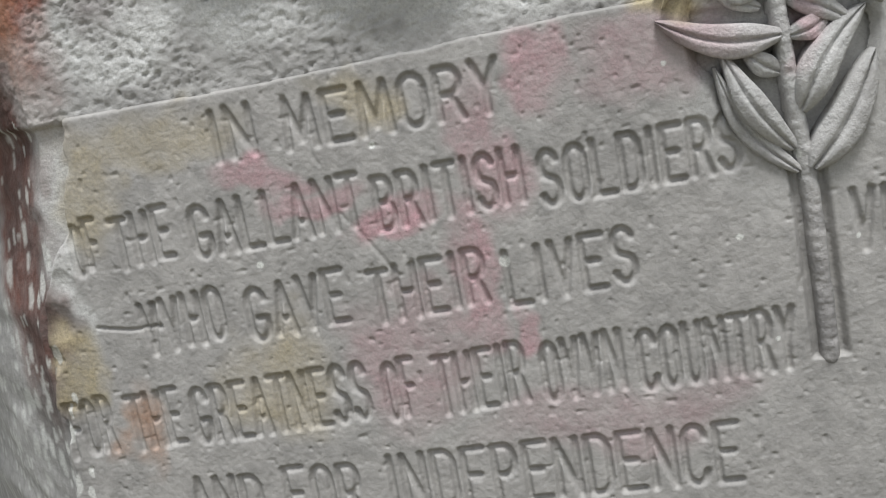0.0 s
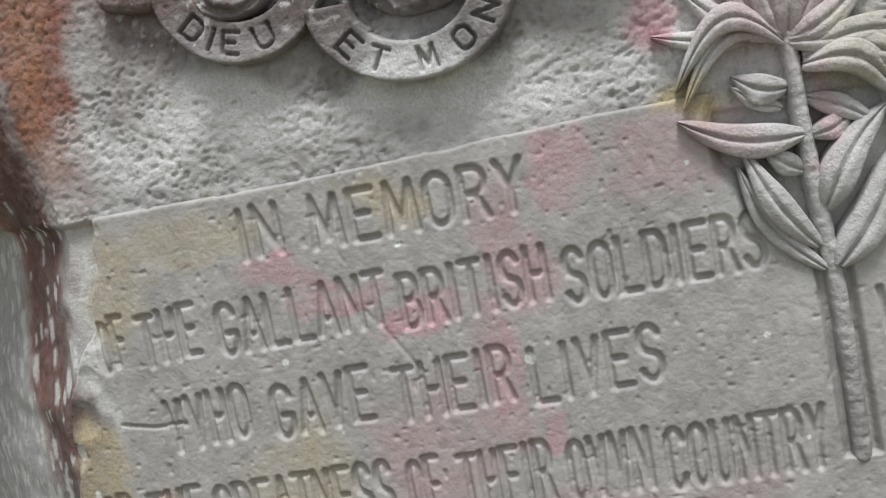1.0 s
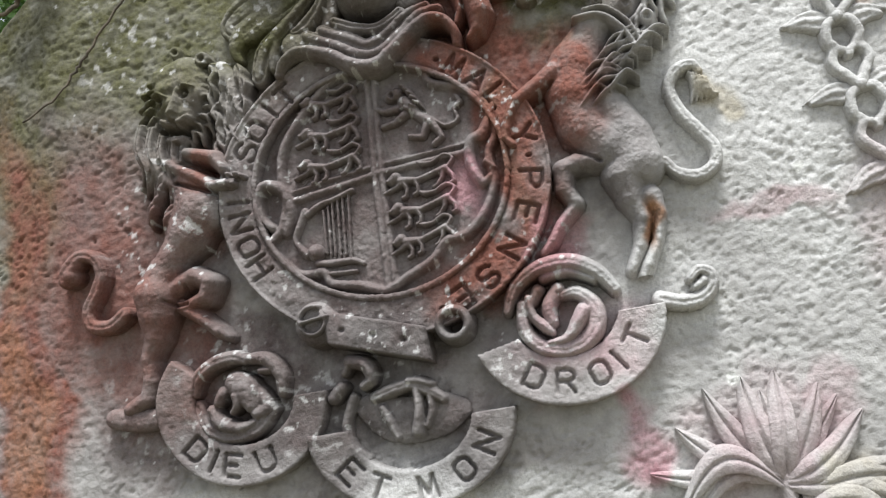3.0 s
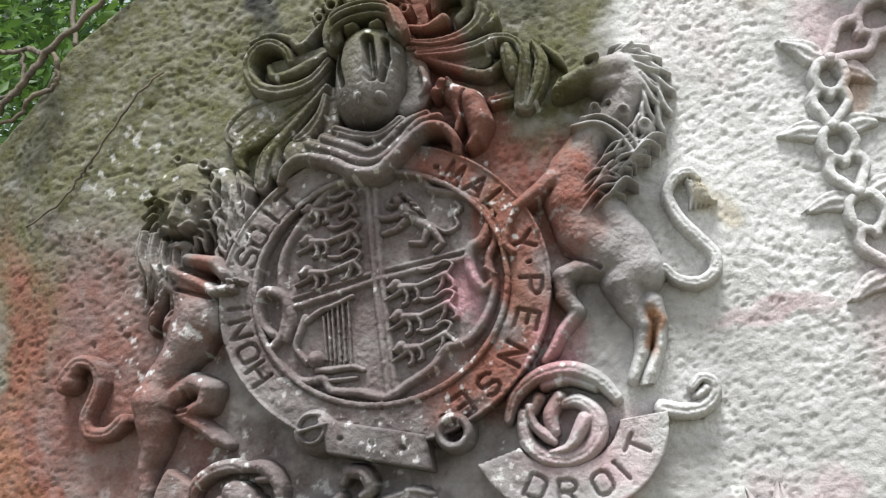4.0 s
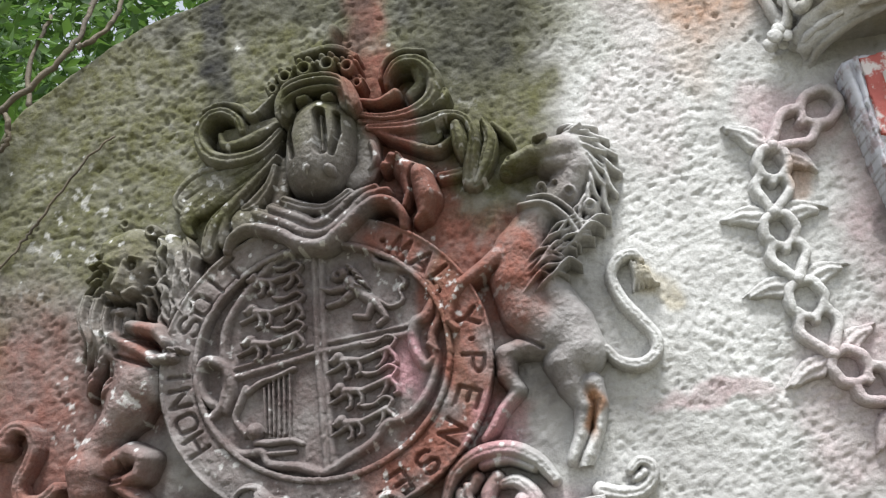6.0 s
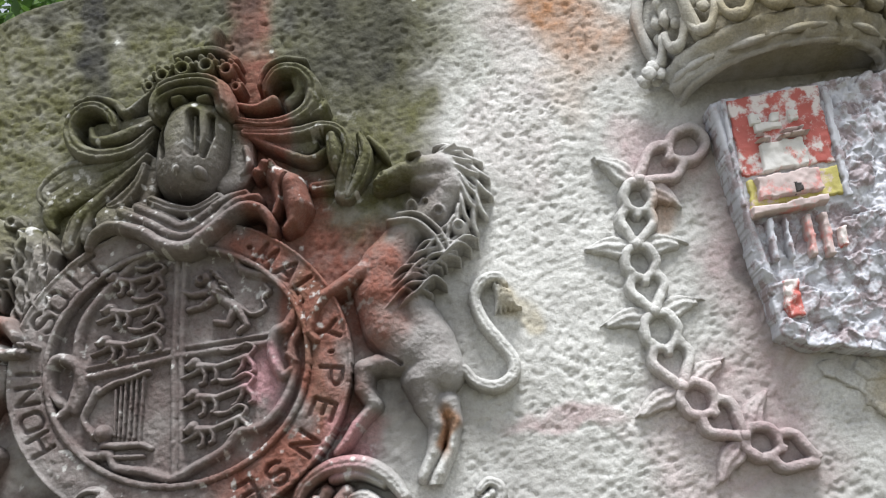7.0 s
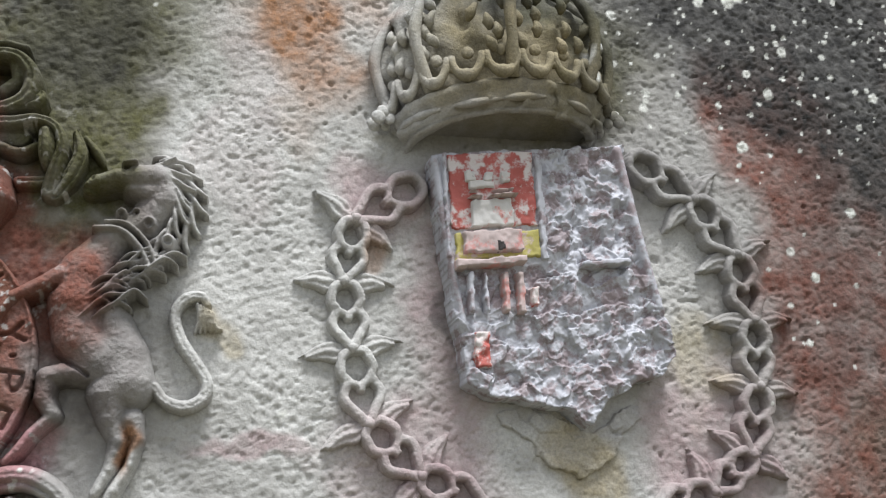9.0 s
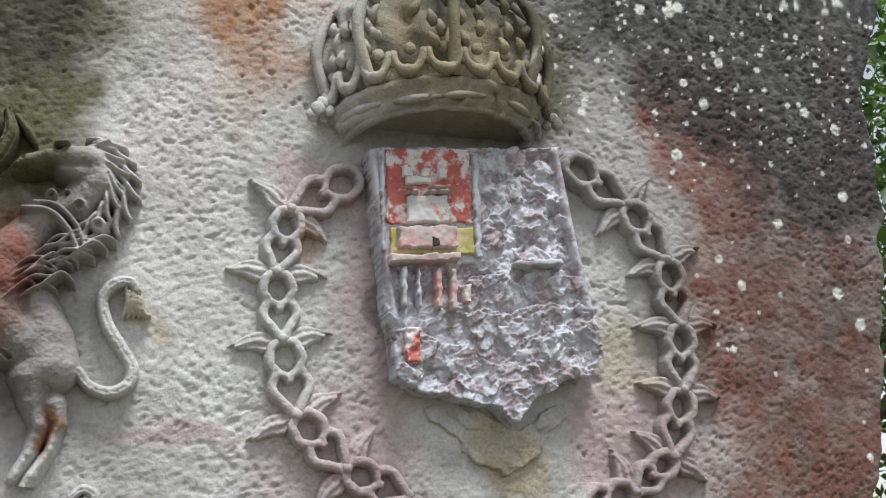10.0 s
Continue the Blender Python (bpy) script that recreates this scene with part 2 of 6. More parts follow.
RED_PAINT = paint("chipped_red_paint", (0.44, 0.105, 0.085), (0.56, 0.51, 0.49), 0.50)
YELLOW_PAINT = paint("chipped_yellow_paint", (0.50, 0.44, 0.13), (0.50, 0.40, 0.40), 0.56)
ROSE_PAINT = paint("faded_rose_paint", (0.52, 0.42, 0.40), (0.50, 0.22, 0.20), 0.58)
FLAKY = paint("flaking_blue_grey_render", (0.50, 0.505, 0.545), (0.27, 0.225, 0.235), 0.52)


def plain(name, colour, second, scale, rough=0.8, bump=0.4):
    mat, tree, bsdf = shader(name)
    tree.links.new(blend(tree, ramp(tree, noise_tex(tree, scale), 0.35, 0.65), colour, second), bsdf.inputs["Base Color"])
    bsdf.inputs["Roughness"].default_value = rough
    relief(tree, bsdf, [(noise_tex(tree, scale * 4), bump, 0.01)])
    return mat


BARK = plain("dry_bark", (0.12, 0.095, 0.062), (0.06, 0.048, 0.034), 30.0)
EARTH = plain("leaf_litter_ground", (0.14, 0.12, 0.08), (0.09, 0.09, 0.05), 2.0, 0.95)


def leaf_material(name, low, high):
    mat, tree, bsdf = shader(name)
    geo = tree.nodes.new("ShaderNodeNewGeometry")
    colour = blend(tree, geo.outputs["Random Per Island"], low, high)
    tree.links.new(colour, bsdf.inputs["Base Color"])
    bsdf.inputs["Roughness"].default_value = 0.5
    shine = tree.nodes.new("ShaderNodeBsdfTranslucent")
    tree.links.new(colour, shine.inputs["Color"])
    mix = tree.nodes.new("ShaderNodeMixShader")
    mix.inputs[0].default_value = 0.4
    tree.links.new(bsdf.outputs[0], mix.inputs[1])
    tree.links.new(shine.outputs[0], mix.inputs[2])
    tree.links.new(mix.outputs[0], tree.nodes["Material Output"].inputs["Surface"])
    return mat


LEAF = leaf_material("green_leaves", (0.03, 0.075, 0.015), (0.12, 0.22, 0.04))


# ---- mesh helpers ----
def mesh_of(name, verts, faces, material, parent=None, label="", stained=True):
    """verts n x 3, faces m x 4 (numpy): one smooth mesh object in world places."""
    verts, faces = np.asarray(verts, np.float32), np.asarray(faces, np.int32)
    mesh = bpy.data.meshes.new(name)
    mesh.vertices.add(len(verts))
    mesh.vertices.foreach_set("co", verts.ravel())
    k = faces.shape[1]
    mesh.loops.add(faces.size)
    mesh.loops.foreach_set("vertex_index", faces.ravel())
    mesh.polygons.add(len(faces))
    mesh.polygons.foreach_set("loop_start", np.arange(len(faces), dtype=np.int32) * k)
    mesh.polygons.foreach_set("use_smooth", np.ones(len(faces), bool))
    mesh.update(calc_edges=True)
    if stained:
        stain(mesh)
    mesh.materials.append(material)
    ob = new(name, mesh)
    if parent:
        ob.parent = parent
    if label:
        ob["label"] = label
    return ob


def grid_faces(nu, nv, wrap=False):
    i, j = np.meshgrid(np.arange(nu if wrap else nu - 1), np.arange(nv - 1), indexing="ij")
    a, b = i * nv + j, ((i + 1) % nu) * nv + j
    return np.stack([a, b, b + 1, a + 1], -1).reshape(-1, 4)


def group_of(name, label, category, group=""):
    return tagged(new(name), label, category, group)


class Field:
    """Carved relief: heights in front of the wall over a fine grid of x and z."""

    BASE = -0.02

    def __init__(self, x0, z0, x1, z1, step=0.0024):
        self.x, self.z = np.arange(x0, x1 + step, step), np.arange(z0, z1 + step, step)
        self.X, self.Z = np.meshgrid(self.x, self.z, indexing="ij")
        self.H = np.full(self.X.shape, self.BASE)
        self.step = step

    def window(self, x0, z0, x1, z1):
        a, b = np.searchsorted(self.x, (x0, x1))
        c, d = np.searchsorted(self.z, (z0, z1))
        return slice(max(a - 1, 0), b + 1), slice(max(c - 1, 0), d + 1)

    def distance(self, p, q, reach):
        s = self.window(min(p[0], q[0]) - reach, min(p[1], q[1]) - reach, max(p[0], q[0]) + reach, max(p[1], q[1]) + reach)
        X, Z = self.X[s], self.Z[s]
        vx, vz = q[0] - p[0], q[1] - p[1]
        t = np.clip(((X - p[0]) * vx + (Z - p[1]) * vz) / (vx * vx + vz * vz + 1e-12), 0, 1)
        return s, t, np.hypot(X - p[0] - t * vx, Z - p[1] - t * vz)

    def stroke(self, *points, k=0.008, power=0.5, floor=0.0, plinth=0.0):
        """A rounded tapering limb through points (x, z, radius, height)."""
        if len(points) == 1:
            points = points * 2
        for p, q in zip(points, points[1:]):
            s, t, d = self.distance(p, q, max(p[2], q[2]) + self.step)
            r, h = p[2] + (q[2] - p[2]) * t, p[3] + (q[3] - p[3]) * t
            u = np.clip(1 - (d / r) ** 2, 0, 1)
            low = np.maximum(floor, plinth * h)
            b = np.where(d < r, low + (h - low) * u**power, self.BASE)
            a = self.H[s]
            m = np.clip(k - np.abs(a - b), 0, None) / max(k, 1e-9)
            self.H[s] = np.maximum(a, b) + (m * m * k / 4 if k else 0)
        return self

    def ribbon(self, points, edge=0.6, flutes=0, groove=0.004, cup=0.0, floor=0.0, k=0.0):
        """A carved band through points (x, z, half width, height): sharp sides, flutes along it, or a dished middle."""
        near, side = np.full(self.H.shape, 9.0), np.zeros(self.H.shape)
        tall = np.zeros(self.H.shape)
        for p, q in zip(points, points[1:]):
            s, t, d = self.distance(p, q, max(p[2], q[2]) * 1.3 + self.step)
            r = p[2] + (q[2] - p[2]) * t
            turn = np.sign((q[0] - p[0]) * (self.Z[s] - p[1]) - (q[1] - p[1]) * (self.X[s] - p[0]))
            c = d / np.maximum(r, 1e-6)
            closer = c < near[s]
            side[s] = np.where(closer, c * turn, side[s])
            tall[s] = np.where(closer, p[3] + (q[3] - p[3]) * t, tall[s])
            near[s] = np.where(closer, c, near[s])
        u = np.clip(1 - near**2, 0, 1)
        b = floor + (tall - floor) * (edge + (1 - edge) * np.sqrt(u) - cup * u)
        if flutes:
            b = b - groove * np.clip(np.cos(np.pi * flutes * (side + (1 - flutes % 2) / flutes)), 0, 1) ** 4 * sstep(1.0, 0.8, near)
        b = np.where(near < 1, b, self.BASE)
        m = np.clip(k - np.abs(self.H - b), 0, None) / max(k, 1e-9)
        self.H = np.maximum(self.H, b) + (m * m * k / 4 if k else 0)
        return self

    def plate(self, inside, height, bevel=0.006):
        """A flat raised part: inside is a signed distance, negative within; height a number or an array."""
        u = np.clip(-inside / bevel, 0, 1)
        b = np.where(inside < 0, height - bevel * (1 - np.sqrt(1 - (1 - u) ** 2)), self.BASE)
        self.H = np.maximum(self.H, b)
        return self

    def cut(self, lines, width, depth):
        """Chiselled grooves along polylines."""
        deep = np.zeros_like(self.H)
        for line in lines:
            for p, q in zip(line, line[1:]):
                s, t, d = self.distance(p, q, width)
                deep[s] = np.maximum(deep[s], depth * sstep(width, 0.35 * width, d))
        self.H = np.where(self.H > self.BASE + 0.002, self.H - deep, self.H)
        return self

    def dent(self, x, z, r, depth):
        s, t, d = self.distance((x, z), (x, z), r)
        self.H[s] -= depth * np.clip(1 - (d / r) ** 2, 0, 1)
        return self

    def weather(self, amp=0.0016, scale=0.014, broad=0.0025):
        n = 0.8 * amp * fbm(self.X, self.Z, scale * 0.7, 21, 4) + 0.8 * broad * fbm(self.X, self.Z, 0.05, 22, 2)
        n -= 0.9 * broad * sstep(0.55, 0.8, vnoise(self.X, self.Z, 0.010, 23))
        self.H = np.where(self.H > self.BASE + 0.002, self.H + n, self.H)
        return self

    def soften(self, rounds=1):
        for _ in range(rounds):
            for axis in (0, 1):
                pad = np.concatenate([self.H.take([0], axis), self.H, self.H.take([-1], axis)], axis)
                n = self.H.shape[axis]
                a, b, c = (pad.take(range(o, o + n), axis) for o in range(3))
                self.H = 0.25 * a + 0.5 * b + 0.25 * c
        return self

    def build(self, name, material=None, parent=None, label="", rounds=1, depth=None):
        self.soften(rounds)
        solid = self.H > -0.008
        keep = solid[:-1, :-1] | solid[1:, :-1] | solid[:-1, 1:] | solid[1:, 1:]
        n = self.H.shape[1]
        i, j = np.nonzero(keep)
        faces = np.stack([i * n + j, (i + 1) * n + j, (i + 1) * n + j + 1, i * n + j + 1], 1)
        used, faces = np.unique(faces, return_inverse=True)
        verts = np.stack([self.X.ravel()[used], -self.H.ravel()[used], self.Z.ravel()[used]], 1)
        return mesh_of(name, verts, faces.reshape(-1, 4), material or CARVED, parent, label)


def ellipse(field, cx, cz, rx, rz):
    """Signed distance, roughly, to an ellipse."""
    d = np.hypot((field.X - cx) / rx, (field.Z - cz) / rz)
    return (d - 1) * min(rx, rz)


def arc(cx, cz, rx, rz, a0, a1, n=24):
    return [(cx + rx * math.cos(radians(a)), cz + rz * math.sin(radians(a))) for a in np.linspace(a0, a1, n)]


def spiral(cx, cz, r0, r1, a0, a1, w0, w1, h0, h1, n=26):
    """Points of a volute for Field.stroke."""
    out = []
    for t in np.linspace(0, 1, n):
        r, a = r0 + (r1 - r0) * t, radians(a0 + (a1 - a0) * t)
        out.append((cx + r * math.cos(a), cz + r * math.sin(a), w0 + (w1 - w0) * t, h0 + (h1 - h0) * t))
    return out


def smooth_line(points, n=6):
    """Catmull-Rom through points of any size."""
    p = np.array([points[0], *points, points[-1]], float)
    out = []
    for a, b, c, d in zip(p, p[1:], p[2:], p[3:]):
        for t in np.linspace(0, 1, n, endpoint=False):
            out.append(tuple(0.5 * (2 * b + (c - a) * t + (2 * a - 5 * b + 4 * c - d) * t**2 + (3 * b - a - 3 * c + d) * t**3)))
    return out + [tuple(p[-1])]


def rib(points, n=5):
    return smooth_line(points, n)


# ---- chiselled capitals: strokes in a unit box ----
def bowl(cx, cy, rx, ry, a0, a1):
    return arc(cx, cy, rx, ry, a0, a1, 9)


GLYPHS = {
    "A": [[(0, 0), (0.5, 1), (1, 0)], [(0.2, 0.3), (0.8, 0.3)]],
    "B": [[(0, 0), (0, 1), *bowl(0.55, 0.76, 0.4, 0.24, 90, -90), (0, 0.52)], [*bowl(0.55, 0.26, 0.45, 0.26, 90, -90), (0, 0)]],
    "C": [bowl(0.5, 0.75, 0.5, 0.25, 10, 180) + bowl(0.5, 0.25, 0.5, 0.25, 180, 350)],
    "D": [[(0, 0), (0, 1), *bowl(0.5, 0.72, 0.5, 0.28, 90, 0), *bowl(0.5, 0.28, 0.5, 0.28, 0, -90), (0, 0)]],
    "E": [[(1, 1), (0, 1), (0, 0), (1, 0)], [(0, 0.52), (0.75, 0.52)]],
    "F": [[(1, 1), (0, 1), (0, 0)], [(0, 0.52), (0.75, 0.52)]],
    "G": [bowl(0.5, 0.75, 0.5, 0.25, 10, 180) + bowl(0.5, 0.25, 0.5, 0.25, 180, 360) + [(1, 0.42), (0.55, 0.42)]],
    "H": [[(0, 0), (0, 1)], [(1, 0), (1, 1)], [(0, 0.5), (1, 0.5)]],
    "I": [[(0.5, 0), (0.5, 1)]],
    "L": [[(0, 1), (0, 0), (1, 0)]],
    "M": [[(0, 0), (0.1, 1), (0.5, 0.15), (0.9, 1), (1, 0)]],
    "N": [[(0, 0), (0, 1), (1, 0), (1, 1)]],
    "O": [bowl(0.5, 0.72, 0.5, 0.28, 0, 180) + bowl(0.5, 0.28, 0.5, 0.28, 180, 360) + [(1, 0.72)]],
    "P": [[(0, 0), (0, 1), *bowl(0.55, 0.74, 0.45, 0.26, 90, -90), (0, 0.48)]],
    "R": [[(0, 0), (0, 1), *bowl(0.55, 0.74, 0.42, 0.26, 90, -90), (0, 0.48)], [(0.55, 0.48), (1, 0)]],
    "S": [bowl(0.5, 0.75, 0.48, 0.25, 20, 230) + bowl(0.5, 0.26, 0.5, 0.26, 50, -160)],
    "T": [[(0, 1), (1, 1)], [(0.5, 1), (0.5, 0)]],
    "U": [[(0, 1), (0, 0.28), *bowl(0.5, 0.28, 0.5, 0.28, 180, 360), (1, 1)]],
    "V": [[(0, 1), (0.5, 0), (1, 1)]],
    "Y": [[(0, 1), (0.5, 0.45), (1, 1)], [(0.5, 0.45), (0.5, 0)]],
}


def lettering(word, x0, x1, z0, z1, height):
    """The strokes of a word that fills x0 to x1 on a base line from z0 to z1."""
    widths = [0.25 if c == "I" else 1.25 if c == "M" else 1.0 for c in word]
    gap = 0.55
    unit = (x1 - x0) / (sum(widths) + gap * (len(word) - 1))
    x, lines = x0, []
    for c, w in zip(word, widths):
        for s in GLYPHS[c]:
            lines.append([(x + w * unit * u, z0 + (z1 - z0) * (x - x0) / (x1 - x0) + v * height) for u, v in s])
        x += (w + gap) * unit
    return lines


def round_letters(letters, cx, cz, rx, rz, height, width, inward=False):
    """Letters at given angles round an ellipse, their heads outwards (or inwards)."""
    lines = []
    for c, a in letters:
        a = radians(a)
        px, pz = cx + rx * math.cos(a), cz + rz * math.sin(a)
        ux, uz = math.cos(a), math.sin(a)
        if inward:
            ux, uz = -ux, -uz
        w = width * (0.3 if c == "I" else 1.0)
        if c == ".":
            lines.append([(px - 0.002, pz), (px + 0.002, pz)])
            continue
        for s in GLYPHS[c]:
            lines.append([(px + (u - 0.5) * w * uz + (v - 0.5) * height * ux, pz - (u - 0.5) * w * ux + (v - 0.5) * height * uz) for u, v in s])
    return lines


# ---- the rock face ----
def left_edge(z):
    return np.interp(z, [0.0, 0.8, 1.0, 1.14, 1.33, 1.58, 1.72, 2.0, 2.2, 2.4, 2.7], [-1.06, -1.06, -1.05, -1.035, -0.975, -0.95, -0.915, -0.905, -0.88, -0.85, -0.82])


def top_edge(x):
    return np.interp(x, [-1.6, -0.935, -0.776, -0.6, -0.455, -0.35, 0.3, 2.0, 2.4], [2.15, 2.645, 2.77, 2.885, 2.925, 2.95, 3.12, 3.3, 3.3]) + 0.01 * vnoise(x, x * 0, 0.09, 61)


PANEL = (0.55, 1.525)


def rock_wall():
    fine = 0.0035
    x = np.concatenate([np.arange(-2.0, -1.08, 0.012), np.arange(-1.08, 1.95, fine), np.arange(1.95, 2.4, 0.012)])
    z = np.concatenate([np.arange(0.0, 0.6, 0.05), np.arange(0.6, 1.47, 0.008), np.arange(1.47, 3.0, fine), np.arange(3.0, 3.8, 0.012)])
    X, Z = np.meshgrid(x, z, indexing="ij")
    h = 0.0045 * fbm(X, Z, 0.25, 11) + 0.0010 * fbm(X, Z * 1.15, 0.05, 12, 2) + 0.0012 * fbm(X + 0.2 * Z, Z * 1.25, 0.0115, 13, 2)
    # pecking: shallow leaning dimples, in places rows of chisel strokes
    slant = Z * 1.5 - 0.45 * X
    h -= 0.0036 * sstep(0.30, 0.66, vnoise(X + 0.3 * Z, slant, 0.0080, 14)) * (0.45 + 0.55 * sstep(-0.6, 0.4, vnoise(X, Z, 0.10, 15)))
    h -= 0.0016 * sstep(0.1, 0.8, vnoise(X * 0.55, slant, 0.008, 24)) * sstep(-0.2, 0.5, vnoise(X, Z, 0.22, 25))
    h -= 0.0065 * sstep(0.74, 0.90, vnoise(X, Z * 1.2, 0.0135, 19)) * sstep(0.0, 0.5, vnoise(X, Z, 0.16, 26))
    plinth = sstep(1.508, 1.495, Z) * sstep(0.66, 0.64, X)
    h = h * (1 - 0.6 * plinth) - 0.016 * plinth
    y = -h + 0.002
    out = np.clip(left_edge(Z) + 0.012 * fbm(Z, X * 0.3, 0.12, 17) - X, 0, None)
    steep = 0.25 + 0.85 * sstep(1.75, 1.45, Z)
    y = y + steep * np.maximum(out - 0.01, 0) + 0.3 * np.minimum(out, 0.02)
    X2 = X
    over = np.clip(Z - top_edge(X), 0, None)
    y, Z2 = y + 3.5 * over**1.5 / (0.06 + over) ** 0.5, Z - over + 0.12 * (1 - np.exp(-over / 0.12))
    off = np.clip(X - 1.9 - 0.03 * fbm(Z, Z, 0.2, 18) - 0.15 * (Z - 2.7), 0, None)
    y, X2 = y + 3.0 * off**1.5 / (0.05 + off) ** 0.5, X2 - off + 0.1 * (1 - np.exp(-off / 0.1))
    ob = mesh_of("wall_rock", np.stack([X2, y, Z2], -1).reshape(-1, 3), grid_faces(len(x), len(z)), ROCK)
    tagged(ob, "rough pecked sandstone rock face with red, green and white stains", "wall", kind="structure")
    return ob


rock_wall()

ground = mesh_of("ground", [(-300, -300, 0), (300, -300, 0), (300, 300, 0), (-300, 300, 0)], [(0, 1, 2, 3)], EARTH, stained=False)
tagged(ground, "brown earth with leaf litter below the rock", "ground", kind="structure")

# ---- the inscription ----
LINES = [
    (1.388, 1.396, 0.094, (("IN", -0.630, -0.552), ("MEMORY", -0.498, -0.122))),
    (1.226, 1.241, 0.099, (("OF", -0.937, -0.879), ("THE", -0.854, -0.739), ("GALLANT", -0.704, -0.389), ("BRITISH", -0.368, -0.110), ("SOLDIERS", -0.084, 0.246))),
    (1.062, 1.078, 0.102, (("VVHO", -0.838, -0.678), ("GAVE", -0.635, -0.449), ("THEIR", -0.408, -0.198), ("LIVES", -0.167, 0.057))),
    (0.880, 0.890, 0.114, (("FOR", -1.032, -0.939), ("THE", -0.908, -0.802), ("GREATNESS", -0.780, -0.443), ("OF", -0.416, -0.356), ("THEIR", -0.323, -0.158), ("OVVN", -0.132, 0.010), ("COUNTRY", 0.035, 0.299))),
    (0.704, 0.695, 0.116, (("AND", -0.824, -0.683), ("FOR", -0.638, -0.494), ("INDEPENDENCE", -0.442, 0.186))),
    (1.076, 1.076, 0.108, (("VI", 0.405, 0.466),)),
]


def inscription():
    f = Field(-1.07, 0.56, 0.64, 1.55, 0.0021)
    top = 1.512 + 0.022 * sstep(-0.6, 0.1, f.X) + 0.003 * vnoise(f.X, f.Z, 0.05, 31)
    left = left_edge(f.Z) + 0.012 + 0.055 * sstep(1.2, 1.45, f.Z) + 0.008 * fbm(f.X, f.Z, 0.06, 32)
    f.plate(np.maximum(np.maximum(f.Z - top, left - f.X), f.X - 0.62), 0.010, 0.006)
    # the bed of the branch is sunk into the panel
    bed = np.hypot((f.X - 0.33) / 0.15, (f.Z - 1.46) / 0.20) + 0.12 * vnoise(f.X, f.Z, 0.05, 33)
    f.H -= np.where(f.H > -0.01, 0.022 * sstep(1.05, 0.88, bed), 0)
    stem = np.abs(f.X - np.interp(f.Z, [0.9, 1.2, 1.36], [0.352, 0.345, 0.335]))
    f.H -= np.where((f.H > -0.01) & (f.Z > 0.905), 0.016 * sstep(0.034, 0.022, stem), 0)
    lines = [s for z0, z1, h, words in LINES for w, a, b in words for s in lettering(w, a + 0.004, b - 0.004, z0 + 0.005, z1 + 0.005, h - 0.010)]
    f.cut(lines, 0.0080, 0.0085)
    f.cut([[(-0.92, 1.13), (-0.86, 1.118), (-0.80, 1.117)]], 0.004, 0.006)
    f.cut([[(-0.43, 1.27), (-0.40, 1.23), (-0.35, 1.15)], [(-0.455, 1.43), (-0.46, 1.385), (-0.45, 1.36)]], 0.005, 0.0018)
    f.dent(-1.0, 1.15, 0.04, 0.008).dent(-0.97, 1.22, 0.03, 0.006).dent(-1.03, 1.08, 0.03, 0.012).dent(-0.945, 1.30, 0.025, 0.006)
    f.weather(0.0006, 0.007, 0.0008)
    f.H -= np.where(f.H > -0.01, 0.003 * sstep(0.72, 0.92, vnoise(f.X, f.Z, 0.012, 34)), 0)
    ob = f.build("inscription_panel", SMOOTH, rounds=1)
    tagged(ob, "smooth grey sandstone panel with chiselled memorial inscription, pink splashes", "inscription panel")


inscription()


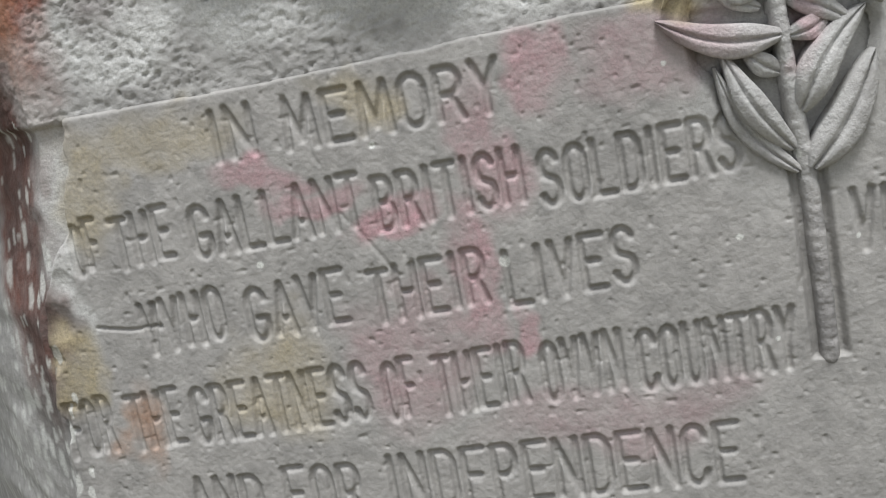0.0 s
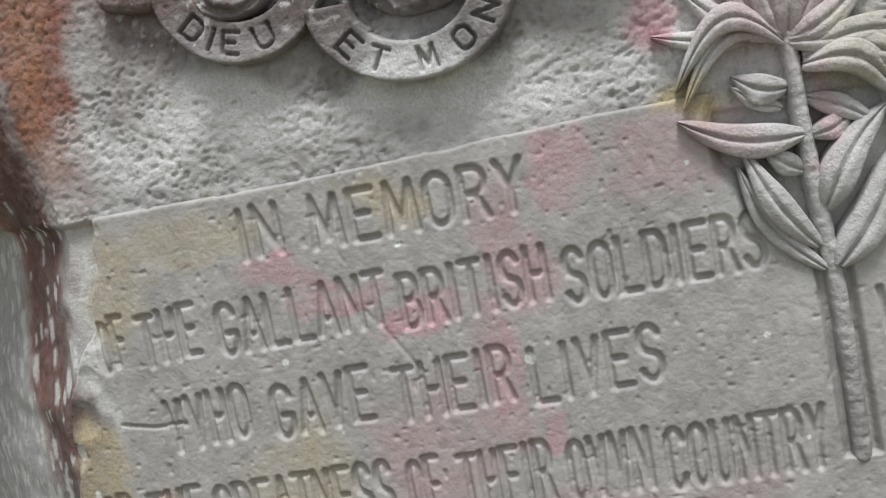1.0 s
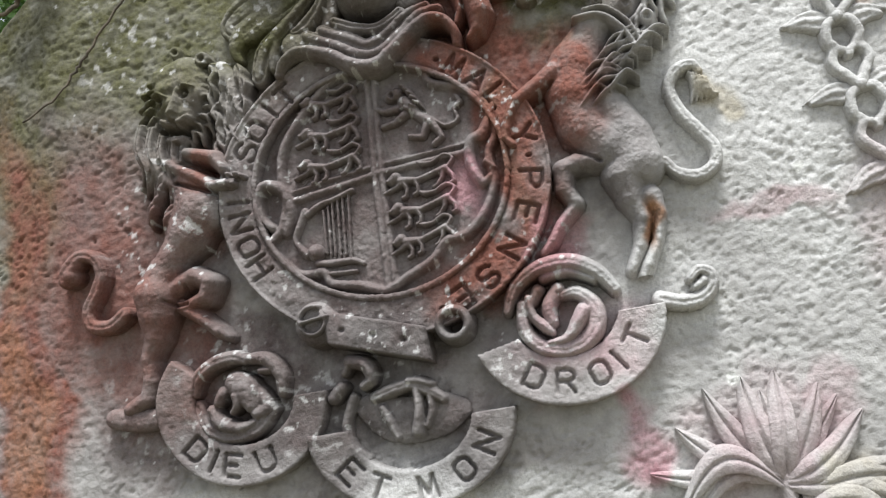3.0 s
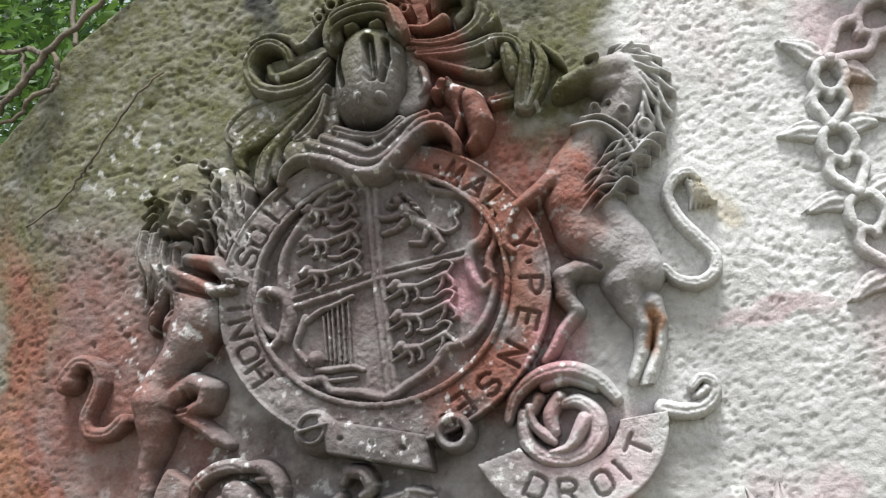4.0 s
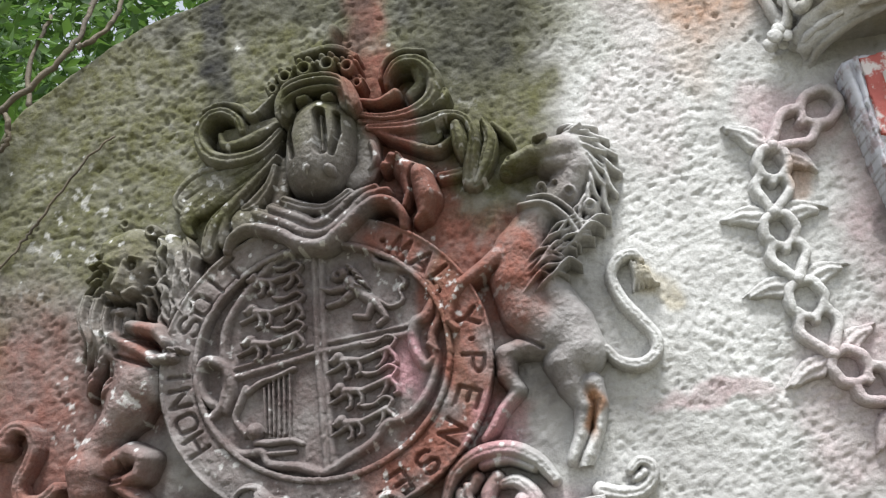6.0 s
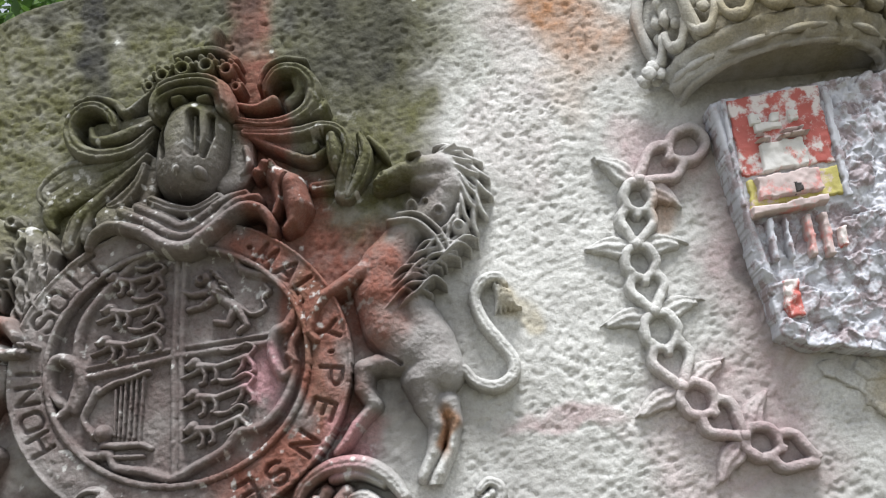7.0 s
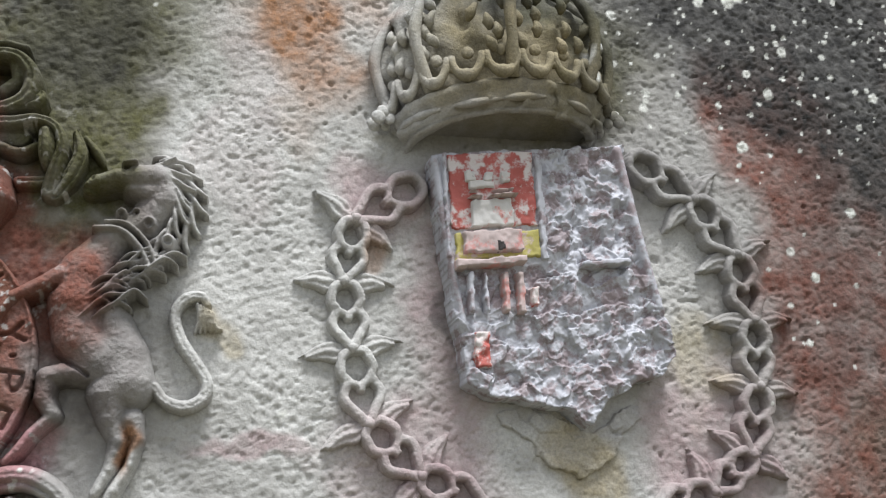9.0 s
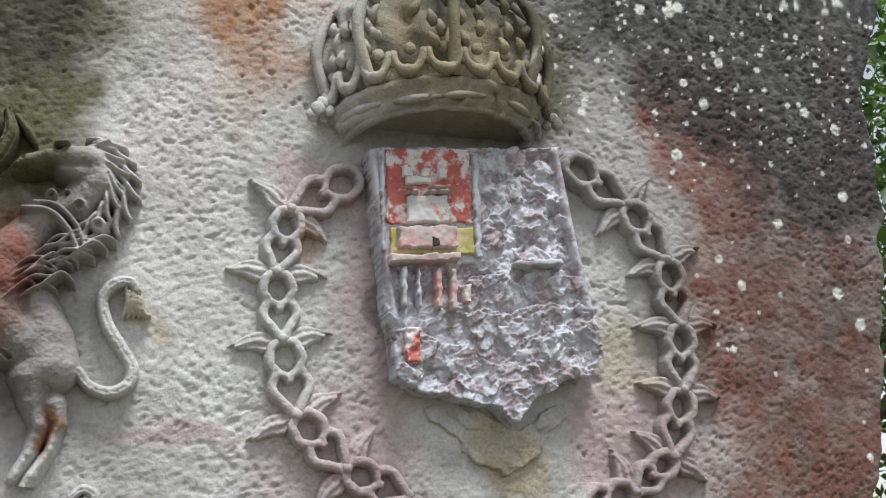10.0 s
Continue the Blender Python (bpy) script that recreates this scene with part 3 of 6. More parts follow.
# ---- garter, shield and belt ----
def royal_shield():
    arms = group_of("coat_of_arms", "round carved coat of arms with lettered garter belt, red-brown stone", "coat of arms")
    cx, cz = -0.235, 2.18
    f = Field(-0.54, 1.90, 0.07, 2.46, 0.0020)
    outer = ellipse(f, cx, cz, 0.288, 0.262)
    inner = ellipse(f, -0.238, 2.19, 0.224, 0.205)
    f.plate(np.maximum(outer, -inner), 0.047, 0.008)
    f.plate(np.maximum(inner, -ellipse(f, -0.238, 2.19, 0.214, 0.195)), 0.054, 0.004)
    f.plate(np.maximum(outer, -ellipse(f, cx, cz, 0.281, 0.255)), 0.051, 0.004)
    letters = [("H", 205), ("O", 195), ("N", 184), ("I", 175), ("S", 153), ("O", 143), ("I", 133), ("T", 124), (".", 60), ("M", 52), ("A", 41), ("L", 30),
               ("Y", 10), (".", 1), ("P", -9), ("E", -23), ("N", -38), ("S", -53), ("E", -66), (".", -74)]
    f.cut(round_letters(letters, cx, cz - 0.002, 0.254, 0.232, 0.036, 0.028), 0.0044, 0.011)
    f.weather()
    f.build("garter", rounds=0, parent=arms, label="oval garter band with incised motto letters")

    f = Field(-0.48, 1.965, 0.0, 2.42)
    f.plate(ellipse(f, -0.238, 2.19, 0.226, 0.207), 0.020, 0.004)
    border = smooth_line([(-0.237, 2.393), (-0.292, 2.383), (-0.346, 2.341), (-0.393, 2.286), (-0.408, 2.238), (-0.406, 2.188), (-0.419, 2.141), (-0.443, 2.114), (-0.420, 2.074), (-0.391, 2.054), (-0.357, 2.054), (-0.345, 2.031), (-0.298, 2.019), (-0.256, 2.003), (-0.217, 2.019), (-0.168, 2.041), (-0.143, 2.068), (-0.104, 2.073), (-0.067, 2.109), (-0.047, 2.153), (-0.048, 2.202), (-0.029, 2.234), (-0.034, 2.277), (-0.065, 2.320), (-0.123, 2.342), (-0.135, 2.369), (-0.175, 2.387), (-0.237, 2.393)], 4)
    path = np.array(border)
    sign = np.zeros(f.X.shape, bool)
    for (ax, az), (bx, bz) in zip(path, path[1:]):
        hit = (az > f.Z) != (bz > f.Z)
        with np.errstate(divide="ignore", invalid="ignore"):
            sign ^= hit & (f.X < (bx - ax) * (f.Z - az) / (bz - az + 1e-12) + ax)
    f.H = np.where(sign, np.maximum(f.H, 0.028), f.H)
    f.ribbon([(x, z, 0.0085, 0.046) for x, z in border], 0.6)
    # rolled scrolls at both flanks
    f.ribbon(smooth_line([(-0.412, 2.131, 0.0098, 0.044), (-0.400, 2.167, 0.0108, 0.050), (-0.407, 2.205, 0.0109, 0.054), (-0.438, 2.220, 0.0109, 0.054), (-0.454, 2.200, 0.0099, 0.052), (-0.451, 2.164, 0.0089, 0.048), (-0.435, 2.144, 0.0088, 0.048)]), 0.5)
    f.ribbon(smooth_line([(-0.023, 2.287, 0.0088, 0.046), (-0.051, 2.237, 0.0116, 0.054), (-0.073, 2.224, 0.0116, 0.056), (-0.079, 2.186, 0.0105, 0.054), (-0.065, 2.153, 0.0095, 0.052), (-0.049, 2.163, 0.0076, 0.048)]), 0.5)
    f.stroke(*[(-0.054, 2.186, 0.0086, 0.054), (-0.043, 2.175, 0.0076, 0.050)], k=0.002)
    for x in (-1, 1):
        f.ribbon([(px + 0.0062 * x, pz, 0.0062, 0.042) for px, pz in [(-0.226, 2.388), (-0.239, 2.208), (-0.245, 2.007)]], 0.75)
    f.ribbon([(-0.405, 2.183, 0.0059, 0.042), (-0.322, 2.193, 0.0059, 0.042), (-0.245, 2.203, 0.0059, 0.042), (-0.161, 2.208, 0.0059, 0.042), (-0.076, 2.212, 0.0058, 0.042)], 0.75)
    f.ribbon([(-0.403, 2.199, 0.0040, 0.038), (-0.321, 2.210, 0.0040, 0.038), (-0.244, 2.218, 0.0039, 0.038), (-0.160, 2.222, 0.0039, 0.038), (-0.081, 2.226, 0.0039, 0.038)], 0.75)
    f.weather(0.0014, 0.008, 0.001)
    shield = f.build("shield", parent=arms, rounds=0, label="quartered shield with scrolled rim")

    def walking_lion(p, q):
        """A lion passant from its breast p to its rump q."""
        (x0, z0), (x1, z1) = p, q
        w = math.hypot(x1 - x0, z1 - z0)
        ux, uz = (x1 - x0) / w, (z1 - z0) / w
        g = Field(x0 - 0.04, min(z0, z1) - 0.05, x1 + 0.04, max(z0, z1) + 0.055, 0.0017)

        def at(u, v, r, h):
            return (x0 + ux * u * w - uz * v * w, z0 + uz * u * w + ux * v * w, r, h)

        g.stroke(at(-0.02, 0.10, 0.0125, 0.052), at(0.05, 0.14, 0.0125, 0.054), k=0.003)
        g.stroke(at(-0.10, 0.10, 0.006, 0.052), k=0.002)
        g.stroke(at(0.10, 0.06, 0.0125, 0.050), at(0.40, -0.01, 0.0085, 0.046), at(0.70, 0.02, 0.0085, 0.046), at(0.90, 0.03, 0.0110, 0.050), k=0.003)
        for u0, u1, v1 in ((0.10, -0.14, -0.06), (0.16, 0.14, -0.22), (0.34, 0.34, -0.22), (0.84, 0.70, -0.20), (0.92, 0.98, -0.22)):
            g.ribbon([at(u0, 0.0, 0.0070, 0.048), at(0.5 * (u0 + u1) + 0.03, 0.5 * v1, 0.0052, 0.046), at(u1, v1, 0.0048, 0.045), at(u1 - 0.07, v1 - 0.015, 0.0050, 0.044)], 0.45)
        g.ribbon(smooth_line([at(0.96, 0.06, 0.0045, 0.046), at(1.06, 0.16, 0.0045, 0.046), at(0.94, 0.26, 0.0045, 0.046), at(0.72, 0.20, 0.0045, 0.046), at(0.56, 0.22, 0.0060, 0.047), at(0.48, 0.27, 0.0045, 0.044)], 4), 0.5)
        g.weather(0.0010, 0.007, 0.0008)
        g.build("charge", parent=shield, rounds=0, label="small walking lion in relief")

    for p, q in ([(-0.344, 2.341), (-0.260, 2.347)], [(-0.354, 2.285), (-0.263, 2.292)], [(-0.363, 2.230), (-0.267, 2.239)],
                 [(-0.213, 2.175), (-0.113, 2.188)], [(-0.216, 2.123), (-0.117, 2.138)], [(-0.219, 2.070), (-0.130, 2.089)]):
        walking_lion(p, q)

    g = Field(-0.24, 2.20, -0.05, 2.40, 0.0017)
    g.stroke(*[(-0.198, 2.332, 0.0141, 0.050), (-0.185, 2.335, 0.0160, 0.052)], k=0.003)
    g.stroke(*[(-0.174, 2.317, 0.0180, 0.052), (-0.156, 2.292, 0.0129, 0.046), (-0.135, 2.273, 0.0148, 0.050)], k=0.003)
    for leg in ([(-0.188, 2.308, 0.0090, 0.048), (-0.210, 2.307, 0.0070, 0.046), (-0.226, 2.314, 0.0070, 0.044)], [(-0.177, 2.296, 0.0090, 0.048), (-0.197, 2.284, 0.0070, 0.046), (-0.218, 2.282, 0.0070, 0.044)],
                [(-0.143, 2.269, 0.0099, 0.048), (-0.152, 2.251, 0.0069, 0.046), (-0.174, 2.256, 0.0069, 0.044)], [(-0.130, 2.267, 0.0098, 0.048), (-0.120, 2.245, 0.0069, 0.046), (-0.135, 2.235, 0.0069, 0.044)]):
        g.ribbon(leg, 0.45)
    g.ribbon(smooth_line([(-0.127, 2.275, 0.0049, 0.044), (-0.110, 2.262, 0.0049, 0.044), (-0.089, 2.270, 0.0049, 0.044), (-0.092, 2.289, 0.0049, 0.044), (-0.080, 2.300, 0.0069, 0.045), (-0.086, 2.311, 0.0050, 0.042)]), 0.5)
    for k in range(7):
        x, z = [(-0.176, 2.346), (-0.171, 2.339), (-0.166, 2.332), (-0.161, 2.323), (-0.158, 2.314), (-0.165, 2.309), (-0.174, 2.305)][k]
        g.ribbon([(x, z, 0.004, 0.056), (x + 0.008, z - 0.004, 0.0045, 0.050), (x + 0.016, z - 0.014, 0.002, 0.038)], 0.4)
    g.dent(*[(-0.194, 2.333)][0], 0.006, 0.014)
    g.weather(0.0010, 0.007, 0.0008).build("charge", parent=shield, rounds=0, label="small rearing lion in relief")

    g = Field(-0.41, 2.02, -0.25, 2.20, 0.0016)
    g.ribbon(smooth_line([(-0.374, 2.155, 0.0069, 0.044), (-0.348, 2.168, 0.0069, 0.046), (-0.323, 2.173, 0.0059, 0.046), (-0.288, 2.183, 0.0059, 0.046)]), 0.5)
    g.ribbon(smooth_line([(-0.375, 2.163, 0.0078, 0.044), (-0.389, 2.136, 0.0078, 0.046), (-0.398, 2.113, 0.0068, 0.044), (-0.381, 2.086, 0.0087, 0.046)]), 0.5)
    g.stroke(*[(-0.366, 2.088, 0.0163, 0.056)], k=0.002, plinth=0.4)
    g.ribbon(smooth_line([(-0.365, 2.068, 0.0077, 0.046), (-0.336, 2.065, 0.0076, 0.046), (-0.306, 2.064, 0.0067, 0.044), (-0.288, 2.056, 0.0057, 0.040)]), 0.5)
    for k in range(6):
        g.ribbon([(px, pz, 0.0028, 0.042) for px, pz in ([(-0.343, 2.158), (-0.334, 2.162), (-0.326, 2.167), (-0.316, 2.171), (-0.307, 2.175), (-0.296, 2.179)][k], [(-0.347, 2.083), (-0.340, 2.080), (-0.333, 2.077), (-0.324, 2.075), (-0.315, 2.074), (-0.306, 2.070)][k])], 0.6)
    g.stroke(*[(-0.351, 2.048, 0.0086, 0.044), (-0.301, 2.045, 0.0066, 0.040)], k=0.002)
    g.weather(0.0010, 0.007, 0.0008).build("charge", parent=shield, rounds=0, label="small harp in relief")

    f = Field(-0.43, 1.84, -0.11, 2.02)
    f.stroke((-0.38, 1.968, 0.042, 0.062), power=0.2, k=0.003)
    strap = np.abs((f.Z - (1.955 - 0.33 * (f.X + 0.36)))) - 0.031
    f.plate(np.maximum(strap, np.maximum(-0.365 - f.X, f.X + 0.195)), 0.066, 0.005)
    for x in (-0.335, -0.285, -0.235, -0.195):
        f.cut([[(x - 0.001, 1.955 - 0.33 * (x + 0.36)), (x + 0.001, 1.955 - 0.33 * (x + 0.36))]], 0.005, 0.012)
    f.weather().build("belt_strap", parent=arms, label="buckled strap end with punched holes")
    f = Field(-0.44, 1.915, -0.30, 2.02)
    f.stroke(*spiral(-0.382, 1.970, 0.026, 0.020, 60, 400, 0.008, 0.008, 0.074, 0.074), k=0.002)
    f.stroke((-0.40, 1.970, 0.007, 0.082), (-0.355, 1.975, 0.007, 0.078), k=0.002)
    f.weather(0.001).build("buckle", parent=arms, label="carved buckle ring with tongue")
    f = Field(-0.20, 1.88, -0.10, 1.97)
    f.stroke(*spiral(-0.152, 1.927, 0.024, 0.024, 0, 360, 0.012, 0.012, 0.066, 0.066), k=0.002)
    f.weather(0.001).build("strap_end", parent=arms, label="curled strap end")


royal_shield()


# ---- the supporters ----
def lion():
    f = Field(-0.88, 1.83, -0.42, 2.54, 0.0019)
    rng = random.Random(4)
    # mane: long locks hanging round the face, behind it first
    f.ribbon([(-0.497, 2.450, 0.020, 0.034), (-0.480, 2.400, 0.034, 0.040), (-0.474, 2.345, 0.030, 0.036)], 0.3)
    for n in range(34):
        x, z = rng.uniform(-0.512, -0.448), 2.460 - 0.0042 * n + rng.uniform(-0.01, 0.01)
        lean, h = rng.uniform(-0.012, 0.012), rng.uniform(0.044, 0.060)
        f.ribbon(smooth_line([(x, z, 0.004, h - 0.008), (x + lean, z - 0.016, 0.0066, h), (x + 0.3 * lean, z - 0.034, 0.0058, h - 0.004), (x + lean, z - 0.048, 0.003, h - 0.020)], 4), 0.25, k=0.003)
    for n in range(9):
        x, z = -0.652 + 0.010 * n, 2.372 - 0.004 * n
        rise = 0.012 * (n % 2)
        f.ribbon(smooth_line([(x, z, 0.005, 0.044 + rise), (x - 0.008, z - 0.045, 0.0075, 0.052 + rise), (x + 0.002, z - 0.085, 0.007, 0.048 + rise), (x - 0.012, z - 0.115 - 0.012 * (n % 3), 0.003, 0.034)], 4), 0.3)
    for n in range(14):
        x, z = -0.648 + rng.uniform(0, 0.034), 2.300 - 0.009 * n
        f.ribbon(smooth_line([(x + 0.012, z + 0.016, 0.004, 0.050), (x, z, 0.008, 0.062 - 0.010 * (n % 2)), (x - 0.012, z - 0.024, 0.004, 0.034)], 4), 0.3)
    # torso: deep chest, pinched waist
    f.stroke(*[(-0.571, 2.244, 0.0422, 0.066), (-0.564, 2.201, 0.0494, 0.078), (-0.584, 2.166, 0.0452, 0.074), (-0.618, 2.130, 0.0335, 0.060), (-0.645, 2.096, 0.0371, 0.062)], k=0.012)
    f.stroke(*[(-0.550, 2.209, 0.0356, 0.076), (-0.549, 2.185, 0.0336, 0.070)], k=0.012)
    # haunch and the standing hind leg
    f.stroke(*[(-0.643, 2.110, 0.0300, 0.058), (-0.660, 2.066, 0.0435, 0.078), (-0.663, 2.033, 0.0376, 0.070), (-0.669, 1.996, 0.0258, 0.056), (-0.687, 1.960, 0.0179, 0.048), (-0.688, 1.922, 0.0169, 0.046), (-0.697, 1.894, 0.0189, 0.044), (-0.732, 1.880, 0.0160, 0.040)], k=0.008)
    # the raised hind leg
    f.stroke(*[(-0.632, 2.069, 0.0240, 0.050), (-0.582, 2.086, 0.0217, 0.066), (-0.555, 2.071, 0.0196, 0.070), (-0.567, 2.046, 0.0187, 0.066), (-0.610, 2.036, 0.0149, 0.050)], k=0.004)
    f.stroke(*[(-0.615, 2.039, 0.0149, 0.048), (-0.581, 2.013, 0.0148, 0.054), (-0.553, 1.985, 0.0147, 0.052), (-0.540, 1.974, 0.0099, 0.042)], k=0.004)
    f.cut([[(-0.637, 2.051), (-0.620, 2.040), (-0.597, 2.040)], [(-0.597, 2.071), (-0.602, 2.052)]], 0.004, 0.012)
    # forelegs: one raised to the belt, one folded under the jaw
    f.stroke(*[(-0.626, 2.291, 0.0225, 0.060), (-0.612, 2.263, 0.0203, 0.058), (-0.590, 2.247, 0.0162, 0.056)], k=0.006)
    f.stroke(*[(-0.599, 2.287, 0.0183, 0.068), (-0.560, 2.260, 0.0191, 0.076), (-0.522, 2.233, 0.0159, 0.076), (-0.496, 2.233, 0.0159, 0.074)], k=0.003)
    f.stroke(*[(-0.564, 2.300, 0.0162, 0.072), (-0.516, 2.283, 0.0181, 0.080), (-0.503, 2.260, 0.0140, 0.076)], k=0.003)
    f.cut([[(-0.591, 2.251), (-0.564, 2.238), (-0.524, 2.221), (-0.502, 2.221)], [(-0.580, 2.285), (-0.551, 2.270), (-0.521, 2.256)]], 0.005, 0.016)
    # tail with its tufted end
    f.ribbon(smooth_line([(-0.721, 2.046, 0.0132, 0.042), (-0.751, 2.030, 0.0132, 0.038), (-0.785, 2.036, 0.0133, 0.036), (-0.790, 2.064, 0.0123, 0.036), (-0.773, 2.091, 0.0123, 0.038), (-0.758, 2.123, 0.0123, 0.040), (-0.765, 2.152, 0.0123, 0.044), (-0.790, 2.161, 0.0134, 0.046), (-0.812, 2.142, 0.0164, 0.050), (-0.823, 2.122, 0.0134, 0.046)]), 0.5, 1, 0.003)
    f.stroke(*[(-0.812, 2.129, 0.0185, 0.052)], k=0.004)
    # locks all round the face
    (cx, cz), = [(-0.577, 2.401)]
    f.stroke(*[(-0.577, 2.428, 0.0618, 0.036), (-0.578, 2.390, 0.0611, 0.040)], k=0.010)
    for n in range(40):
        a = 2 * math.pi * (n % 20) / 20 + 0.15 * (n // 20)
        d = 0.049 + 0.012 * (n // 20)
        x, z = cx + d * math.cos(a), cz + 1.08 * d * math.sin(a)
        h = 0.045 - 0.005 * (n % 2) - 0.006 * (n // 20)
        f.ribbon(smooth_line([(x, z, 0.004, h), (x + 0.010 * math.cos(a + 0.5), z + 0.010 * math.sin(a + 0.5) - 0.002, 0.0060, h), (x + 0.018 * math.cos(a), z + 0.018 * math.sin(a) - 0.008, 0.0045, h - 0.010)], 4), 0.25, k=0.003)
    # head: broad skull, brow, wedge of a muzzle, open jaw
    f.stroke(*[(-0.597, 2.450, 0.0320, 0.050), (-0.559, 2.455, 0.0361, 0.052), (-0.539, 2.435, 0.0296, 0.048)], k=0.012)
    f.stroke(*[(-0.600, 2.427, 0.0233, 0.056), (-0.559, 2.431, 0.0295, 0.058), (-0.538, 2.411, 0.0231, 0.056)], k=0.014)
    f.stroke(*[(-0.595, 2.400, 0.0273, 0.058), (-0.553, 2.401, 0.0293, 0.058)], k=0.012)
    f.stroke(*[(-0.563, 2.377, 0.0249, 0.060), (-0.582, 2.364, 0.0228, 0.060)], k=0.010)
    f.stroke(*[(-0.567, 2.418, 0.0105, 0.066), (-0.573, 2.393, 0.0135, 0.076), (-0.579, 2.371, 0.0175, 0.086)], k=0.005)
    f.stroke(*[(-0.596, 2.361, 0.0103, 0.078), (-0.588, 2.356, 0.0092, 0.078)], k=0.003)
    f.stroke(*[(-0.568, 2.357, 0.0123, 0.076), (-0.555, 2.365, 0.0103, 0.070)], k=0.004)
    f.stroke(*[(-0.594, 2.331, 0.0134, 0.058), (-0.575, 2.331, 0.0134, 0.058)], k=0.005)
    f.stroke(*[(-0.585, 2.326, 0.0072, 0.066), (-0.575, 2.326, 0.0072, 0.066)], k=0.002)
    f.stroke(*[(-0.614, 2.415, 0.0042, 0.064), (-0.602, 2.418, 0.0052, 0.068), (-0.590, 2.409, 0.0052, 0.068)], k=0.003)
    f.stroke(*[(-0.566, 2.415, 0.0052, 0.070), (-0.553, 2.424, 0.0052, 0.070), (-0.537, 2.419, 0.0042, 0.064)], k=0.003)
    for ex, ez in [(-0.608, 2.403), (-0.558, 2.411)]:
        f.dent(ex, ez, 0.0120, 0.020)
        f.stroke((ex, ez, 0.0068, 0.057), k=0.0).dent(ex, ez, 0.0026, 0.007)
    for ex, ez in [(-0.592, 2.370), (-0.574, 2.369)]:
        f.dent(ex, ez, 0.0060, 0.014)
    f.cut([[(-0.608, 2.352), (-0.594, 2.345), (-0.576, 2.344), (-0.561, 2.348)]], 0.008, 0.030)
    # coronet on the brow: open leaves
    for (x, z, r, h) in [(-0.570, 2.495, 0.0108, 0.040), (-0.523, 2.474, 0.0128, 0.042), (-0.504, 2.452, 0.0106, 0.038)]:
        f.stroke((x, z, r, h - 0.010), k=0.004, plinth=0.4)
        f.ribbon(spiral(x, z, r * 0.7, r * 0.7, 0, 360, 0.005, 0.005, h, h, 14), 0.6)
    for (x, z, r, h) in [(-0.480, 2.245, 0.0089, 0.078), (-0.493, 2.246, 0.0079, 0.078), (-0.470, 2.240, 0.0079, 0.074), (-0.487, 2.230, 0.0089, 0.070)]:
        f.stroke((x, z, r, h), k=0.002)
    f.weather(0.0012, 0.008, 0.0012)
    tagged(f.build("lion_carving", rounds=0), "seated crowned lion carved in weathered red-brown stone", "carving")


